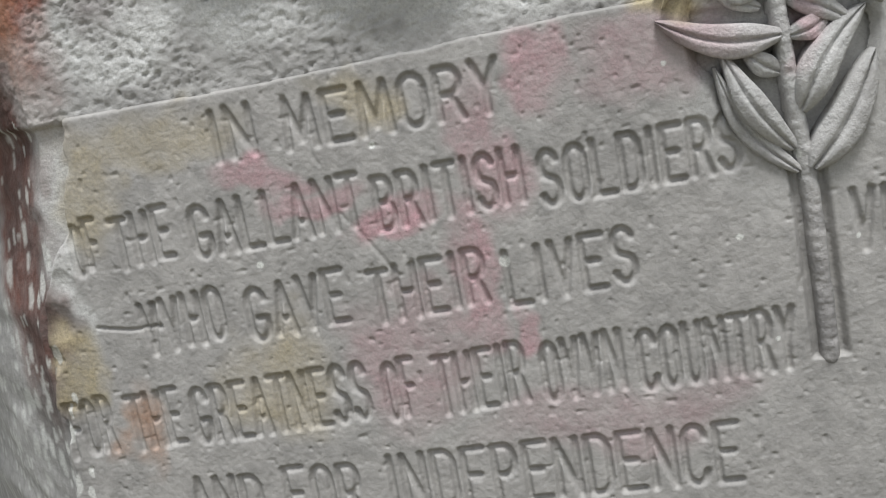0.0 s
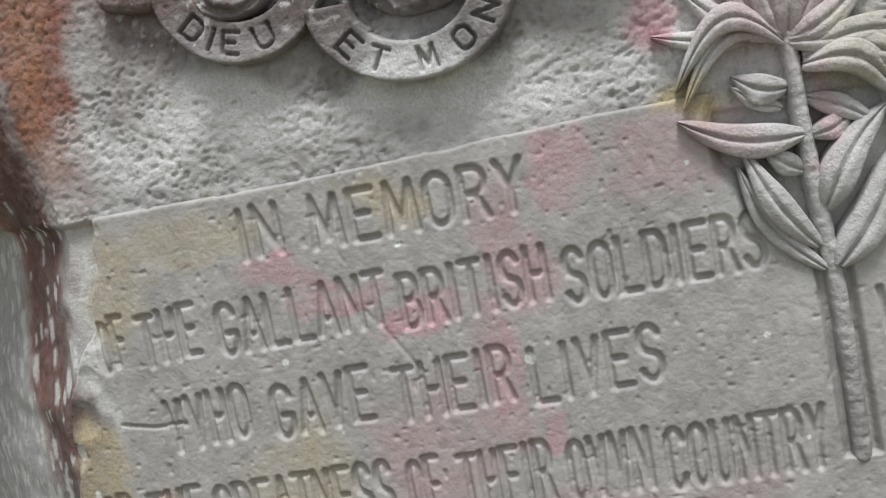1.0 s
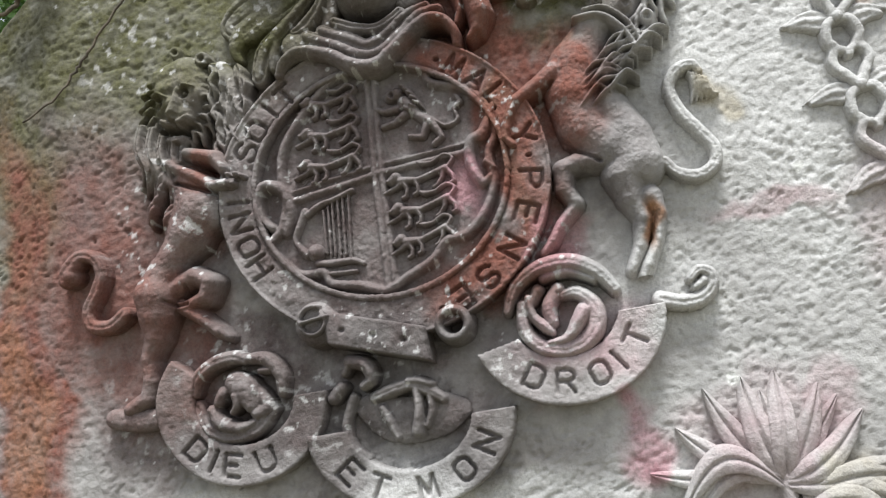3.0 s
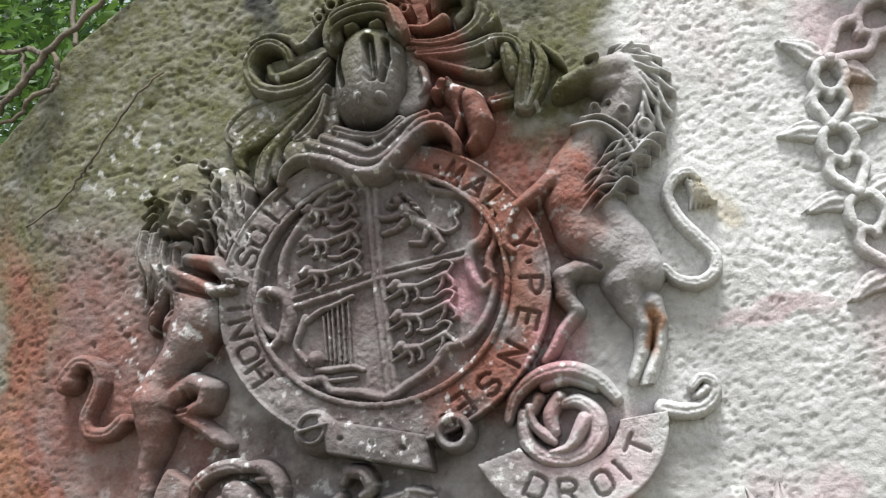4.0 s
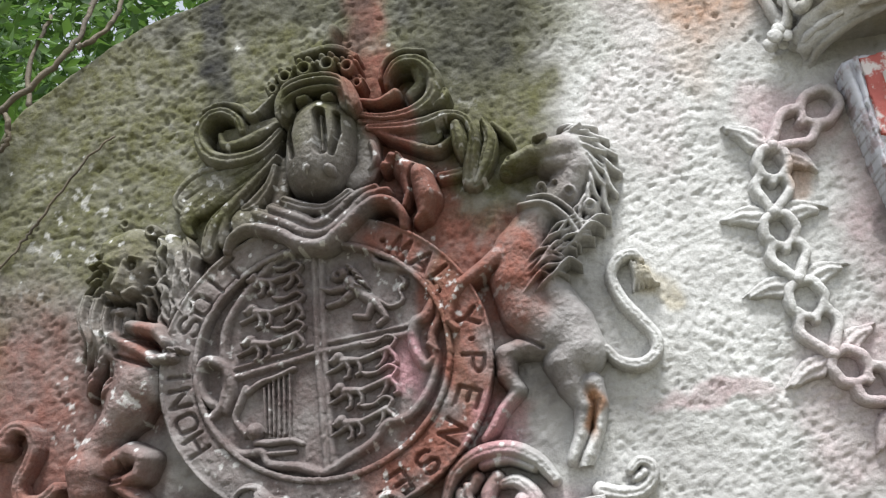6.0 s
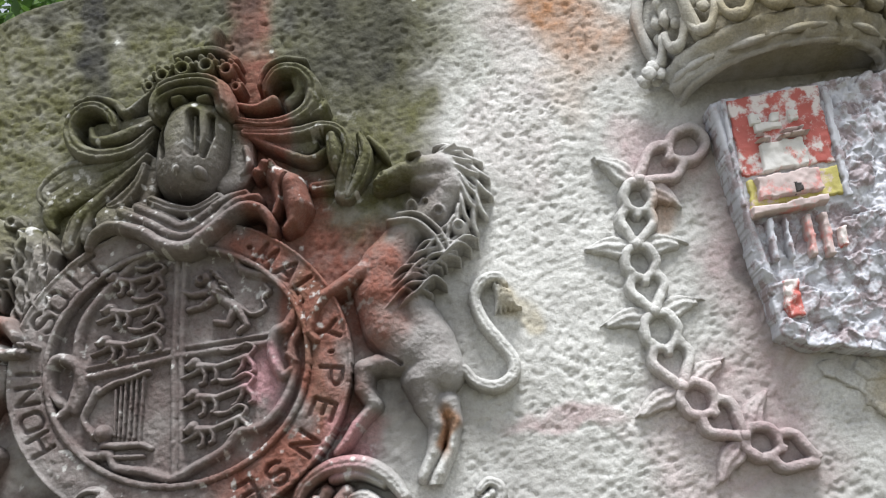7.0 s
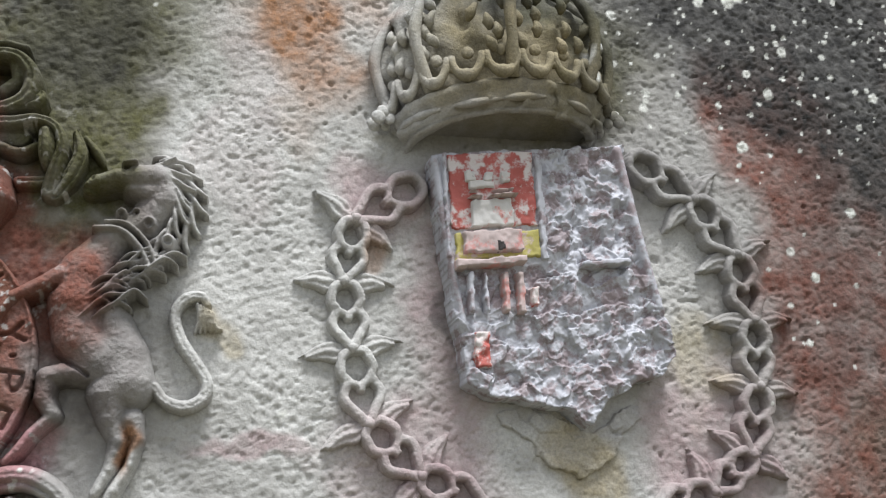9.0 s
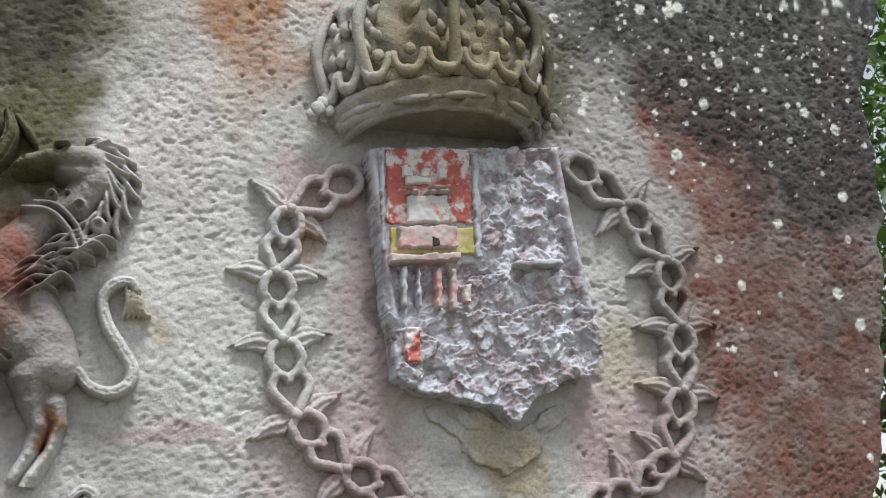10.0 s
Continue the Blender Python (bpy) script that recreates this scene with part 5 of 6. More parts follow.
mantling("curling stone mantling with broad algae-stained leaf", (
    ("volute", [([(-0.268, 2.617, 0.0097, 0.052), (-0.307, 2.585, 0.0139, 0.056), (-0.365, 2.579, 0.0161, 0.058), (-0.405, 2.597, 0.0151, 0.062), (-0.417, 2.637, 0.0131, 0.064), (-0.396, 2.664, 0.0131, 0.068), (-0.365, 2.669, 0.0120, 0.068), (-0.342, 2.651, 0.0109, 0.062), (-0.337, 2.630, 0.0087, 0.058)], 0.45, 1, 0.0),
                ([(-0.267, 2.637, 0.0087, 0.046), (-0.311, 2.619, 0.0130, 0.048), (-0.344, 2.607, 0.0119, 0.056), (-0.372, 2.608, 0.0097, 0.056), (-0.378, 2.630, 0.0087, 0.050)], 0.5, 0, 0.0),
                ([(-0.282, 2.638, 0.0153, 0.036), (-0.330, 2.625, 0.0219, 0.036), (-0.368, 2.627, 0.0198, 0.034)], 0.8, 0, 0.0),
                ([(-0.405, 2.681, 0.0055, 0.056), (-0.369, 2.686, 0.0077, 0.062), (-0.333, 2.673, 0.0087, 0.060), (-0.319, 2.655, 0.0087, 0.056), (-0.295, 2.670, 0.0066, 0.052), (-0.272, 2.692, 0.0055, 0.048)], 0.55, 0, 0.0)]),
    ("leaf", [([(-0.275, 2.603, 0.0086, 0.046), (-0.318, 2.567, 0.0193, 0.046), (-0.373, 2.548, 0.0344, 0.044), (-0.424, 2.537, 0.0431, 0.038), (-0.459, 2.527, 0.0282, 0.030)], 0.62, 3, 0.12),
              ([(-0.375, 2.539, 0.0215, 0.040), (-0.422, 2.517, 0.0258, 0.036), (-0.452, 2.503, 0.0151, 0.030), (-0.468, 2.495, 0.0065, 0.024)], 0.6, 1, 0.0),
              ([(-0.409, 2.537, 0.0194, 0.034), (-0.453, 2.501, 0.0172, 0.030), (-0.463, 2.476, 0.0107, 0.026), (-0.455, 2.461, 0.0054, 0.022)], 0.7, 0, 0.0)]),
    ("leaf_fold", [([(-0.274, 2.562, 0.0063, 0.070), (-0.316, 2.528, 0.0116, 0.066), (-0.369, 2.487, 0.0158, 0.060), (-0.405, 2.458, 0.0189, 0.054), (-0.422, 2.416, 0.0167, 0.048)], 0.5, 2, 0.0),
                   ([(-0.280, 2.543, 0.0074, 0.072), (-0.294, 2.512, 0.0136, 0.070), (-0.321, 2.486, 0.0177, 0.066), (-0.345, 2.478, 0.0105, 0.060)], 0.45, 1, 0.0),
                   ([(-0.377, 2.477, 0.0105, 0.056), (-0.389, 2.445, 0.0125, 0.054), (-0.393, 2.426, 0.0094, 0.048)], 0.5, 0, 0.0),
                   ([(-0.265, 2.555, 0.0106, 0.050), (-0.274, 2.514, 0.0147, 0.052), (-0.284, 2.477, 0.0146, 0.054)], 0.7, 0, 0.0)]),
    ("cowl", [([(-0.382, 2.406, 0.0093, 0.064), (-0.368, 2.425, 0.0103, 0.076), (-0.336, 2.435, 0.0113, 0.084), (-0.286, 2.418, 0.0121, 0.090), (-0.248, 2.390, 0.0130, 0.096), (-0.209, 2.380, 0.0129, 0.098), (-0.175, 2.399, 0.0119, 0.096), (-0.141, 2.426, 0.0120, 0.092), (-0.111, 2.444, 0.0111, 0.088), (-0.083, 2.440, 0.0101, 0.082), (-0.067, 2.417, 0.0090, 0.074), (-0.068, 2.398, 0.0080, 0.064)], 0.62, 0, 0.0),
              ([(-0.322, 2.461, 0.0155, 0.072), (-0.273, 2.434, 0.0153, 0.080), (-0.232, 2.406, 0.0141, 0.088), (-0.199, 2.401, 0.0130, 0.090), (-0.162, 2.424, 0.0141, 0.086), (-0.123, 2.456, 0.0132, 0.080), (-0.088, 2.463, 0.0091, 0.074)], 0.55, 2, 0.0),
              ([(-0.294, 2.466, 0.0145, 0.070), (-0.246, 2.439, 0.0143, 0.080), (-0.212, 2.419, 0.0121, 0.086), (-0.177, 2.437, 0.0121, 0.082), (-0.144, 2.461, 0.0122, 0.078), (-0.107, 2.474, 0.0071, 0.072)], 0.55, 2, 0.0),
              ([(-0.270, 2.477, 0.0124, 0.070), (-0.228, 2.455, 0.0123, 0.078), (-0.192, 2.449, 0.0112, 0.080), (-0.154, 2.470, 0.0112, 0.074)], 0.55, 1, 0.0),
              ([(-0.347, 2.455, 0.0250, 0.060), (-0.275, 2.431, 0.0246, 0.070), (-0.216, 2.413, 0.0223, 0.076), (-0.153, 2.440, 0.0203, 0.070)], 0.8, 0, 0.0)]),
))
mantling("deeply curled stone mantling beside the helmet, partly red", (
    ("volute", [([(-0.130, 2.626, 0.0064, 0.050), (-0.080, 2.608, 0.0095, 0.056), (-0.028, 2.607, 0.0137, 0.062), (0.013, 2.626, 0.0168, 0.070), (0.022, 2.666, 0.0158, 0.074), (-0.001, 2.698, 0.0138, 0.076), (-0.036, 2.703, 0.0118, 0.072), (-0.059, 2.684, 0.0086, 0.066), (-0.064, 2.669, 0.0064, 0.058)], 0.45, 1, 0.0),
                ([(-0.004, 2.694, 0.0150, 0.058), (-0.001, 2.662, 0.0128, 0.056), (-0.023, 2.645, 0.0107, 0.050)], 0.6, 0, 0.0),
                ([(-0.074, 2.684, 0.0065, 0.050), (-0.062, 2.713, 0.0065, 0.056), (-0.030, 2.726, 0.0076, 0.060), (0.009, 2.721, 0.0076, 0.058)], 0.6, 0, 0.0),
                ([(-0.127, 2.653, 0.0075, 0.048), (-0.086, 2.638, 0.0096, 0.056), (-0.050, 2.647, 0.0117, 0.064)], 0.5, 0, 0.0)]),
    ("leaf", [([(-0.108, 2.595, 0.0085, 0.048), (-0.052, 2.584, 0.0126, 0.056), (-0.006, 2.582, 0.0136, 0.062), (0.031, 2.586, 0.0114, 0.070), (0.064, 2.573, 0.0103, 0.074), (0.076, 2.541, 0.0112, 0.072), (0.067, 2.505, 0.0143, 0.060), (0.057, 2.467, 0.0153, 0.040)], 0.48, 1, 0.0),
              ([(-0.123, 2.610, 0.0064, 0.046), (-0.061, 2.599, 0.0085, 0.052), (-0.007, 2.609, 0.0095, 0.058), (0.031, 2.624, 0.0126, 0.060), (0.038, 2.638, 0.0085, 0.052)], 0.5, 1, 0.0),
              ([(-0.096, 2.586, 0.0064, 0.042), (-0.038, 2.551, 0.0084, 0.048), (0.006, 2.532, 0.0083, 0.050), (0.034, 2.545, 0.0073, 0.048)], 0.55, 0, 0.0),
              ([(-0.067, 2.581, 0.0149, 0.034), (0.003, 2.565, 0.0190, 0.032)], 0.8, 0, 0.0)]),
    ("rolled_leaf", [([(0.050, 2.563, 0.0144, 0.074), (0.053, 2.534, 0.0174, 0.074), (0.052, 2.511, 0.0092, 0.062)], 0.35, 2, 0.0)]),
    ("side_leaf", [([(0.096, 2.572, 0.0073, 0.046), (0.105, 2.533, 0.0134, 0.050), (0.090, 2.494, 0.0153, 0.046), (0.066, 2.462, 0.0123, 0.036)], 0.5, 2, 0.0), ([(0.112, 2.565, 0.0052, 0.038), (0.134, 2.537, 0.0083, 0.036), (0.143, 2.521, 0.0041, 0.028)], 0.5, 0, 0.0),
                   ([(0.007, 2.484, 0.0103, 0.034), (0.041, 2.486, 0.0103, 0.034), (0.063, 2.494, 0.0062, 0.030)], 0.5, 1, 0.0)]),
    ("red_ground", [([(-0.126, 2.645, 0.0151, 0.036), (-0.116, 2.581, 0.0213, 0.036), (-0.120, 2.521, 0.0231, 0.040), (-0.149, 2.501, 0.0167, 0.046)], 0.75, 0, 0.0),
                    ([(-0.106, 2.565, 0.0074, 0.050), (-0.102, 2.533, 0.0084, 0.052), (-0.114, 2.516, 0.0063, 0.046)], 0.45, 0, 0.0)]),
))


def crest():
    f = Field(-0.13, 2.36, 0.02, 2.60, 0.0018)
    f.stroke(*[(-0.057, 2.510, 0.0206, 0.062), (-0.029, 2.485, 0.0264, 0.074), (-0.021, 2.448, 0.0262, 0.074), (-0.029, 2.418, 0.0161, 0.062), (-0.044, 2.406, 0.0101, 0.054)], k=0.006)
    f.stroke(*[(-0.051, 2.486, 0.0184, 0.060), (-0.052, 2.456, 0.0122, 0.056), (-0.062, 2.436, 0.0092, 0.052)], k=0.004)
    f.stroke(*[(-0.072, 2.526, 0.0113, 0.070), (-0.088, 2.511, 0.0093, 0.066)], k=0.003, plinth=0.4)
    f.stroke(*[(-0.061, 2.526, 0.0082, 0.074)], k=0.002)
    f.dent(*[(-0.080, 2.520)][0], 0.008, 0.014)
    f.cut([[(-0.036, 2.503), (-0.046, 2.480), (-0.047, 2.445), (-0.048, 2.414)]], 0.004, 0.012)
    f.weather(0.0012, 0.008, 0.0012)
    tagged(f.build("crest_carving", rounds=0), "small worn crouching crest beast in red-stained stone", "carving")


crest()


# ---- tubes, beads and sheets ----
def tube(name, points, radii, material, parent=None, label="", sides=8, stained=True, lumps=0.0):
    p = np.array(points, float)
    r = np.interp(np.linspace(0, 1, len(p)), np.linspace(0, 1, len(radii)), radii)
    d = np.gradient(p, axis=0)
    d /= np.linalg.norm(d, axis=1)[:, None] + 1e-9
    ref = np.where(np.abs(d[:, 1:2]) > 0.9, [[1.0, 0, 0]], [[0, 1.0, 0]])
    u = np.cross(d, ref)
    u /= np.linalg.norm(u, axis=1)[:, None]
    v = np.cross(d, u)
    a = np.linspace(0, 2 * np.pi, sides, endpoint=False)
    ring = np.cos(a)[None, :, None] * u[:, None] + np.sin(a)[None, :, None] * v[:, None]
    size = r[:, None, None] * (1 + lumps * vnoise(np.arange(len(p))[:, None] * 0.7 + a[None] * 0, a[None] * 0.8 + np.zeros((len(p), 1)), 1.0, 51)[..., None])
    verts = (p[:, None] + size * ring).transpose(1, 0, 2).reshape(-1, 3)
    ends = np.array([p[0], p[-1]])
    n, m = sides, len(p)
    faces = [*grid_faces(n, m, True)]
    caps = [(i * m, ((i + 1) % n) * m, n * m, n * m) for i in range(n)] + [(i * m + m - 1, ((i + 1) % n) * m + m - 1, n * m + 1, n * m + 1) for i in range(n)]
    bm = bmesh.new()
    vs = [bm.verts.new(x) for x in np.concatenate([verts, ends])]
    for fc in [*faces, *caps]:
        ids = list(dict.fromkeys(int(i) for i in fc))
        bm.faces.new([vs[i] for i in ids])
    bmesh.ops.recalc_face_normals(bm, faces=bm.faces)
    for fc in bm.faces:
        fc.smooth = True
    mesh = bpy.data.meshes.new(name)
    bm.to_mesh(mesh)
    bm.free()
    if stained:
        stain(mesh)
    mesh.materials.append(material)
    ob = new(name, mesh)
    if parent:
        ob.parent = parent
    if label:
        ob["label"] = label
    return ob


def bead(name, c, r, parent, flat=1.0, material=None):
    a, b = np.meshgrid(np.linspace(0, 2 * np.pi, 13)[:-1], np.linspace(-1.5, 1.5, 8), indexing="ij")
    rr = r * (1 + 0.12 * vnoise(a * 1.3, b * 1.7, 1.0, int(abs(c[0]) * 999) % 50))
    v = np.stack([c[0] + rr * np.cos(a) * np.cos(b), c[1] + rr * flat * np.sin(a) * np.cos(b), c[2] + rr * np.sin(b)], -1)
    return mesh_of(name, v.reshape(-1, 3), grid_faces(12, 8, True), material or CARVED, parent)


# ---- the leafy branch over the panel ----
def branch():
    thing = group_of("carved_branch", "carved stone branch with long pointed leaves, touched with pink", "carving")
    stem = smooth_line([(0.351, 0.905), (0.350, 1.04), (0.346, 1.20), (0.334, 1.36), (0.327, 1.478), (0.323, 1.60)], 8)
    f = Field(0.29, 0.88, 0.40, 1.62)
    f.stroke(*[(x, z, 0.017 - 0.003 * (z - 0.9), 0.016 + 0.012 * (z - 0.9)) for x, z in stem], k=0.003)
    f.weather(0.0012, 0.012)
    f.build("stem", parent=thing)

    def leaf(base, tip, width, lift=0.03, bend=0.0, knee=0.0):
        b, t = np.array(base), np.array(tip)
        n, m = 26, 15
        s, c = np.meshgrid(np.linspace(0, 1, n), np.linspace(-1, 1, m), indexing="ij")
        ax = t - b
        length = np.hypot(*ax)
        nx = np.array([-ax[1], ax[0]]) / length
        w = width * np.clip(np.sin(np.pi * np.clip(s * 0.94 + 0.05, 0, 1) ** 0.85), 0, None) ** 0.75 * (1 + 0.06 * np.sin(9 * s + 40 * tip[0]))
        side = bend * length * np.sin(np.pi * s) + w * np.clip(c / 0.86, -1, 1)
        x = b[0] + ax[0] * s + nx[0] * side
        z = b[1] + ax[1] * s + nx[1] * side + knee * np.sin(np.pi * s)
        body = 0.8 * lift * (0.55 + 0.75 * np.sin(np.pi * np.clip(s, 0, 1) ** 0.8)) + 0.25 * width * (1 - (c / 0.86) ** 2) + 0.006 * np.sin(5 * s + 60 * tip[1])
        body = body - 0.35 * width * np.exp(-((c / 0.13) ** 2)) + 0.0015 * fbm(x, z, 0.014, 25)
        y = np.where(np.abs(c) > 0.9, 0.016, -body)
        mesh_of("leaf", np.stack([x, y, z], -1).reshape(-1, 3), grid_faces(n, m), CARVED, thing)

    top = (0.322, 1.590)
    for tip, w, lift, bend in (((0.223, 1.757), 0.020, 0.018, 0.06), ((0.285, 1.766), 0.024, 0.026, 0.05), ((0.338, 1.768), 0.022, 0.032, 0.0), ((0.400, 1.738), 0.018, 0.022, -0.04),
                               ((0.458, 1.686), 0.022, 0.030, -0.08), ((0.500, 1.605), 0.024, 0.034, -0.06), ((0.310, 1.740), 0.020, 0.018, 0.02), ((0.425, 1.715), 0.016, 0.016, -0.02)):
        leaf(top, tip, w, lift, bend)
    for base, tip, w, lift, bend, knee in (
            ((0.315, 1.600), (0.169, 1.702), 0.020, 0.024, 0.08, 0.0), ((0.280, 1.610), (0.117, 1.637), 0.018, 0.018, 0.05, 0.0), ((0.322, 1.585), (0.142, 1.545), 0.024, 0.040, -0.1, 0.06),
            ((0.318, 1.590), (0.150, 1.515), 0.020, 0.032, -0.06, 0.055), ((0.325, 1.445), (0.137, 1.497), 0.027, 0.036, 0.10, 0.0), ((0.312, 1.520), (0.230, 1.552), 0.024, 0.024, 0.12, 0.0),
            ((0.300, 1.490), (0.226, 1.536), 0.014, 0.018, 0.05, 0.0), ((0.328, 1.262), (0.232, 1.434), 0.023, 0.034, 0.06, 0.0), ((0.332, 1.225), (0.219, 1.410), 0.018, 0.024, 0.10, 0.0),
            ((0.322, 1.385), (0.262, 1.432), 0.018, 0.020, 0.05, 0.0), ((0.336, 1.440), (0.410, 1.475), 0.018, 0.022, -0.1, 0.0), ((0.338, 1.552), (0.480, 1.468), 0.028, 0.040, 0.12, 0.02),
            ((0.340, 1.562), (0.510, 1.520), 0.026, 0.036, 0.06, 0.01), ((0.340, 1.570), (0.520, 1.570), 0.024, 0.030, 0.04, 0.01), ((0.343, 1.322), (0.455, 1.470), 0.028, 0.032, 0.08, 0.0),
            ((0.352, 1.228), (0.462, 1.400), 0.032, 0.030, -0.06, 0.0), ((0.338, 1.500), (0.440, 1.440), 0.018, 0.016, 0.05, 0.0)):
        leaf(base, tip, w, lift, bend, knee)


branch()


# ---- the second shield with its crown and collar ----
def inside_polygon(f, corners):
    inside = np.zeros(f.X.shape, bool)
    far = np.full(f.X.shape, 9.0)
    for (ax, az), (bx, bz) in zip(corners, [*corners[1:], corners[0]]):
        hit = (az > f.Z) != (bz > f.Z)
        inside ^= hit & (f.X < (bx - ax) * (f.Z - az) / (bz - az if abs(bz - az) > 1e-9 else 1e-9) + ax)
        t = np.clip(((f.X - ax) * (bx - ax) + (f.Z - az) * (bz - az)) / ((bx - ax) ** 2 + (bz - az) ** 2), 0, 1)
        far = np.minimum(far, np.hypot(f.X - ax - t * (bx - ax), f.Z - az - t * (bz - az)))
    return np.where(inside, -far, far)


def box_plate(name, x0, z0, x1, z1, height, material, parent, label="", skew=0.075, rough=0.0015):
    """A raised rectangle that follows the slight slope of the shield."""
    f = Field(x0 - 0.01, z0 - 0.01, x1 + 0.01, z1 + 0.03, 0.0022)
    zz = f.Z - skew * (f.X - x0)
    d = np.maximum(np.maximum(x0 - f.X, f.X - x1), np.maximum(z0 - zz, zz - z1)) + 0.0025 * vnoise(f.X, f.Z, 0.012, 81)
    f.plate(d, height, 0.004)
    f.weather(rough, 0.012, 0.001)
    return f.build(name, material, parent, label)


def facets(x, z, cell, seed):
    """Crumpled shards: a tilted plane for each cell."""
    rng = np.random.RandomState(seed)
    px, pz, ox, gx, gz = (rng.rand(89, 89) for _ in range(5))
    i, j = np.floor(x / cell).astype(int), np.floor(z / cell).astype(int)
    near, out = np.full(x.shape, 9.0), np.zeros(x.shape)
    for di in (-1, 0, 1):
        for dj in (-1, 0, 1):
            a, b = (i + di) % 89, (j + dj) % 89
            dx, dz = x / cell - (i + di + px[a, b]), z / cell - (j + dj + pz[a, b])
            d = np.hypot(dx, dz)
            out = np.where(d < near, ox[a, b] - 0.5 + 1.1 * (gx[a, b] - 0.5) * dx + 1.4 * (gz[a, b] - 0.35) * dz, out)
            near = np.minimum(near, d)
    return out


def painted_shield():
    thing = group_of("painted_shield", "damaged square shield, castle in red and yellow paint, flaking grey rest", "shield")
    corners = [(0.717, 2.554), (0.902, 2.570), (1.101, 2.586), (1.117, 2.429), (1.146, 2.274), (1.167, 2.177), (1.136, 2.140), (1.083, 2.127), (1.028, 2.099), (0.983, 2.048), (0.967, 2.062), (0.948, 2.082), (0.885, 2.095), (0.804, 2.104), (0.765, 2.129), (0.753, 2.217), (0.736, 2.362)]
    f = Field(0.68, 1.98, 1.19, 2.63, 0.0019)
    d = inside_polygon(f, corners) + 0.004 * fbm(f.X, f.Z, 0.035, 82)
    wx, wz = f.X + 0.010 * fbm(f.X, f.Z, 0.04, 87, 3), f.Z + 0.010 * fbm(f.X, f.Z, 0.04, 88, 3)
    shards = 0.014 * facets(wx + 0.3 * wz, wz * 1.3, 0.062, 83) + 0.008 * facets(wx, wz * 1.3 - 0.3 * wx, 0.030, 84) + 0.003 * facets(wx, wz, 0.013, 85)
    lumps = 0.009 * fbm(wx, wz, 0.026, 86, 3) + 0.007 * facets(wx, wz, 0.013, 89)
    upper = sstep(2.34, 2.38, f.Z) * sstep(0.93, 0.95, f.X)
    lower = sstep(0.98, 1.02, f.X) * sstep(2.28, 2.24, f.Z)
    quarter = np.clip(sstep(0.915, 0.935, f.X) + sstep(2.335, 2.325, f.Z - 0.07 * (f.X - 0.74)), 0, 1)
    rough = shards * (1 - 0.8 * np.maximum(upper, 0.6 * lower)) + lumps * np.maximum(upper, 0.8 * lower)
    f.plate(d, 0.050 + rough * quarter, 0.004)
    f.ribbon([(0.726, 2.543, 0.0087, 0.056), (0.743, 2.360, 0.0084, 0.056), (0.762, 2.237, 0.0082, 0.056)], 0.7)
    f.ribbon([(1.088, 2.575, 0.0107, 0.062), (1.108, 2.424, 0.0116, 0.064), (1.139, 2.266, 0.0102, 0.060)], 0.7)
    f.weather(0.0008, 0.006, 0.0006)
    f.build("slab", FLAKY, thing, rounds=0, label="blue-grey flaking slab with broken foot")
    # ragged plaster crust left below the broken foot
    g = Field(0.74, 1.90, 1.10, 2.12, 0.0024)
    edge = inside_polygon(g, [(0.800, 2.092), (0.927, 2.079), (0.985, 2.043), (1.048, 2.075), (1.105, 2.086), (1.043, 1.993), (0.975, 1.953), (0.902, 2.003), (0.851, 2.043)]) + 0.012 * fbm(g.X, g.Z, 0.05, 78, 4)
    g.plate(edge, 0.007 + 0.007 * facets(g.X + 0.4 * g.Z, g.Z, 0.03, 79), 0.004)
    g.weather(0.0014, 0.007, 0.001).build("crust", CARVED, thing, rounds=0, label="thin ragged crust of stone below the slab")
    box_plate("painted_field", 0.745, 2.405, 0.915, 2.556, 0.056, RED_PAINT, thing, "chipped red painted field")
    box_plate("painted_field", 0.752, 2.345, 0.918, 2.402, 0.057, YELLOW_PAINT, thing, "chipped yellow painted strip")
    box_plate("border", 0.914, 2.350, 0.930, 2.560, 0.062, FLAKY, thing, "pale upright border")
    box_plate("border", 0.735, 2.350, 0.748, 2.556, 0.062, FLAKY, thing, "pale upright border")
    castle = box_plate("castle", 0.765, 2.356, 0.880, 2.402, 0.072, ROSE_PAINT, thing, "small castle in worn red and white paint")
    box_plate("tower", 0.782, 2.408, 0.868, 2.464, 0.066, WHITE_PAINT, castle, "tower in worn white and red")
    box_plate("cornice", 0.774, 2.462, 0.878, 2.470, 0.078, ROSE_PAINT, castle)
    box_plate("cornice", 0.782, 2.476, 0.870, 2.482, 0.072, ROSE_PAINT, castle)
    box_plate("upper_wall", 0.782, 2.482, 0.836, 2.500, 0.065, WHITE_PAINT, castle)
    for x in (0.776, 0.812, 0.846):
        box_plate("merlon", x, 2.496, x + 0.022, 2.520, 0.066, WHITE_PAINT, castle)
    # door and slits: raised near-black plates, the shade of openings put in as colour
    for x, z, w, h in ((0.826, 2.362, 0.020, 0.022), (0.808, 2.425, 0.006, 0.013), (0.840, 2.428, 0.006, 0.012), (0.790, 2.505, 0.004, 0.008)):
        box_plate("opening_shade", x, z, x + w, z + h, 0.0735 if w > 0.01 else 0.0675, RECESS_SHADE, castle, "near-black raised patch, painted shade of a castle opening")
    box_plate("base_bar", 0.750, 2.330, 0.885, 2.348, 0.076, ROSE_PAINT, thing, "faded rose bar")
    box_plate("base_bar", 0.985, 2.335, 1.085, 2.350, 0.074, FLAKY, thing)
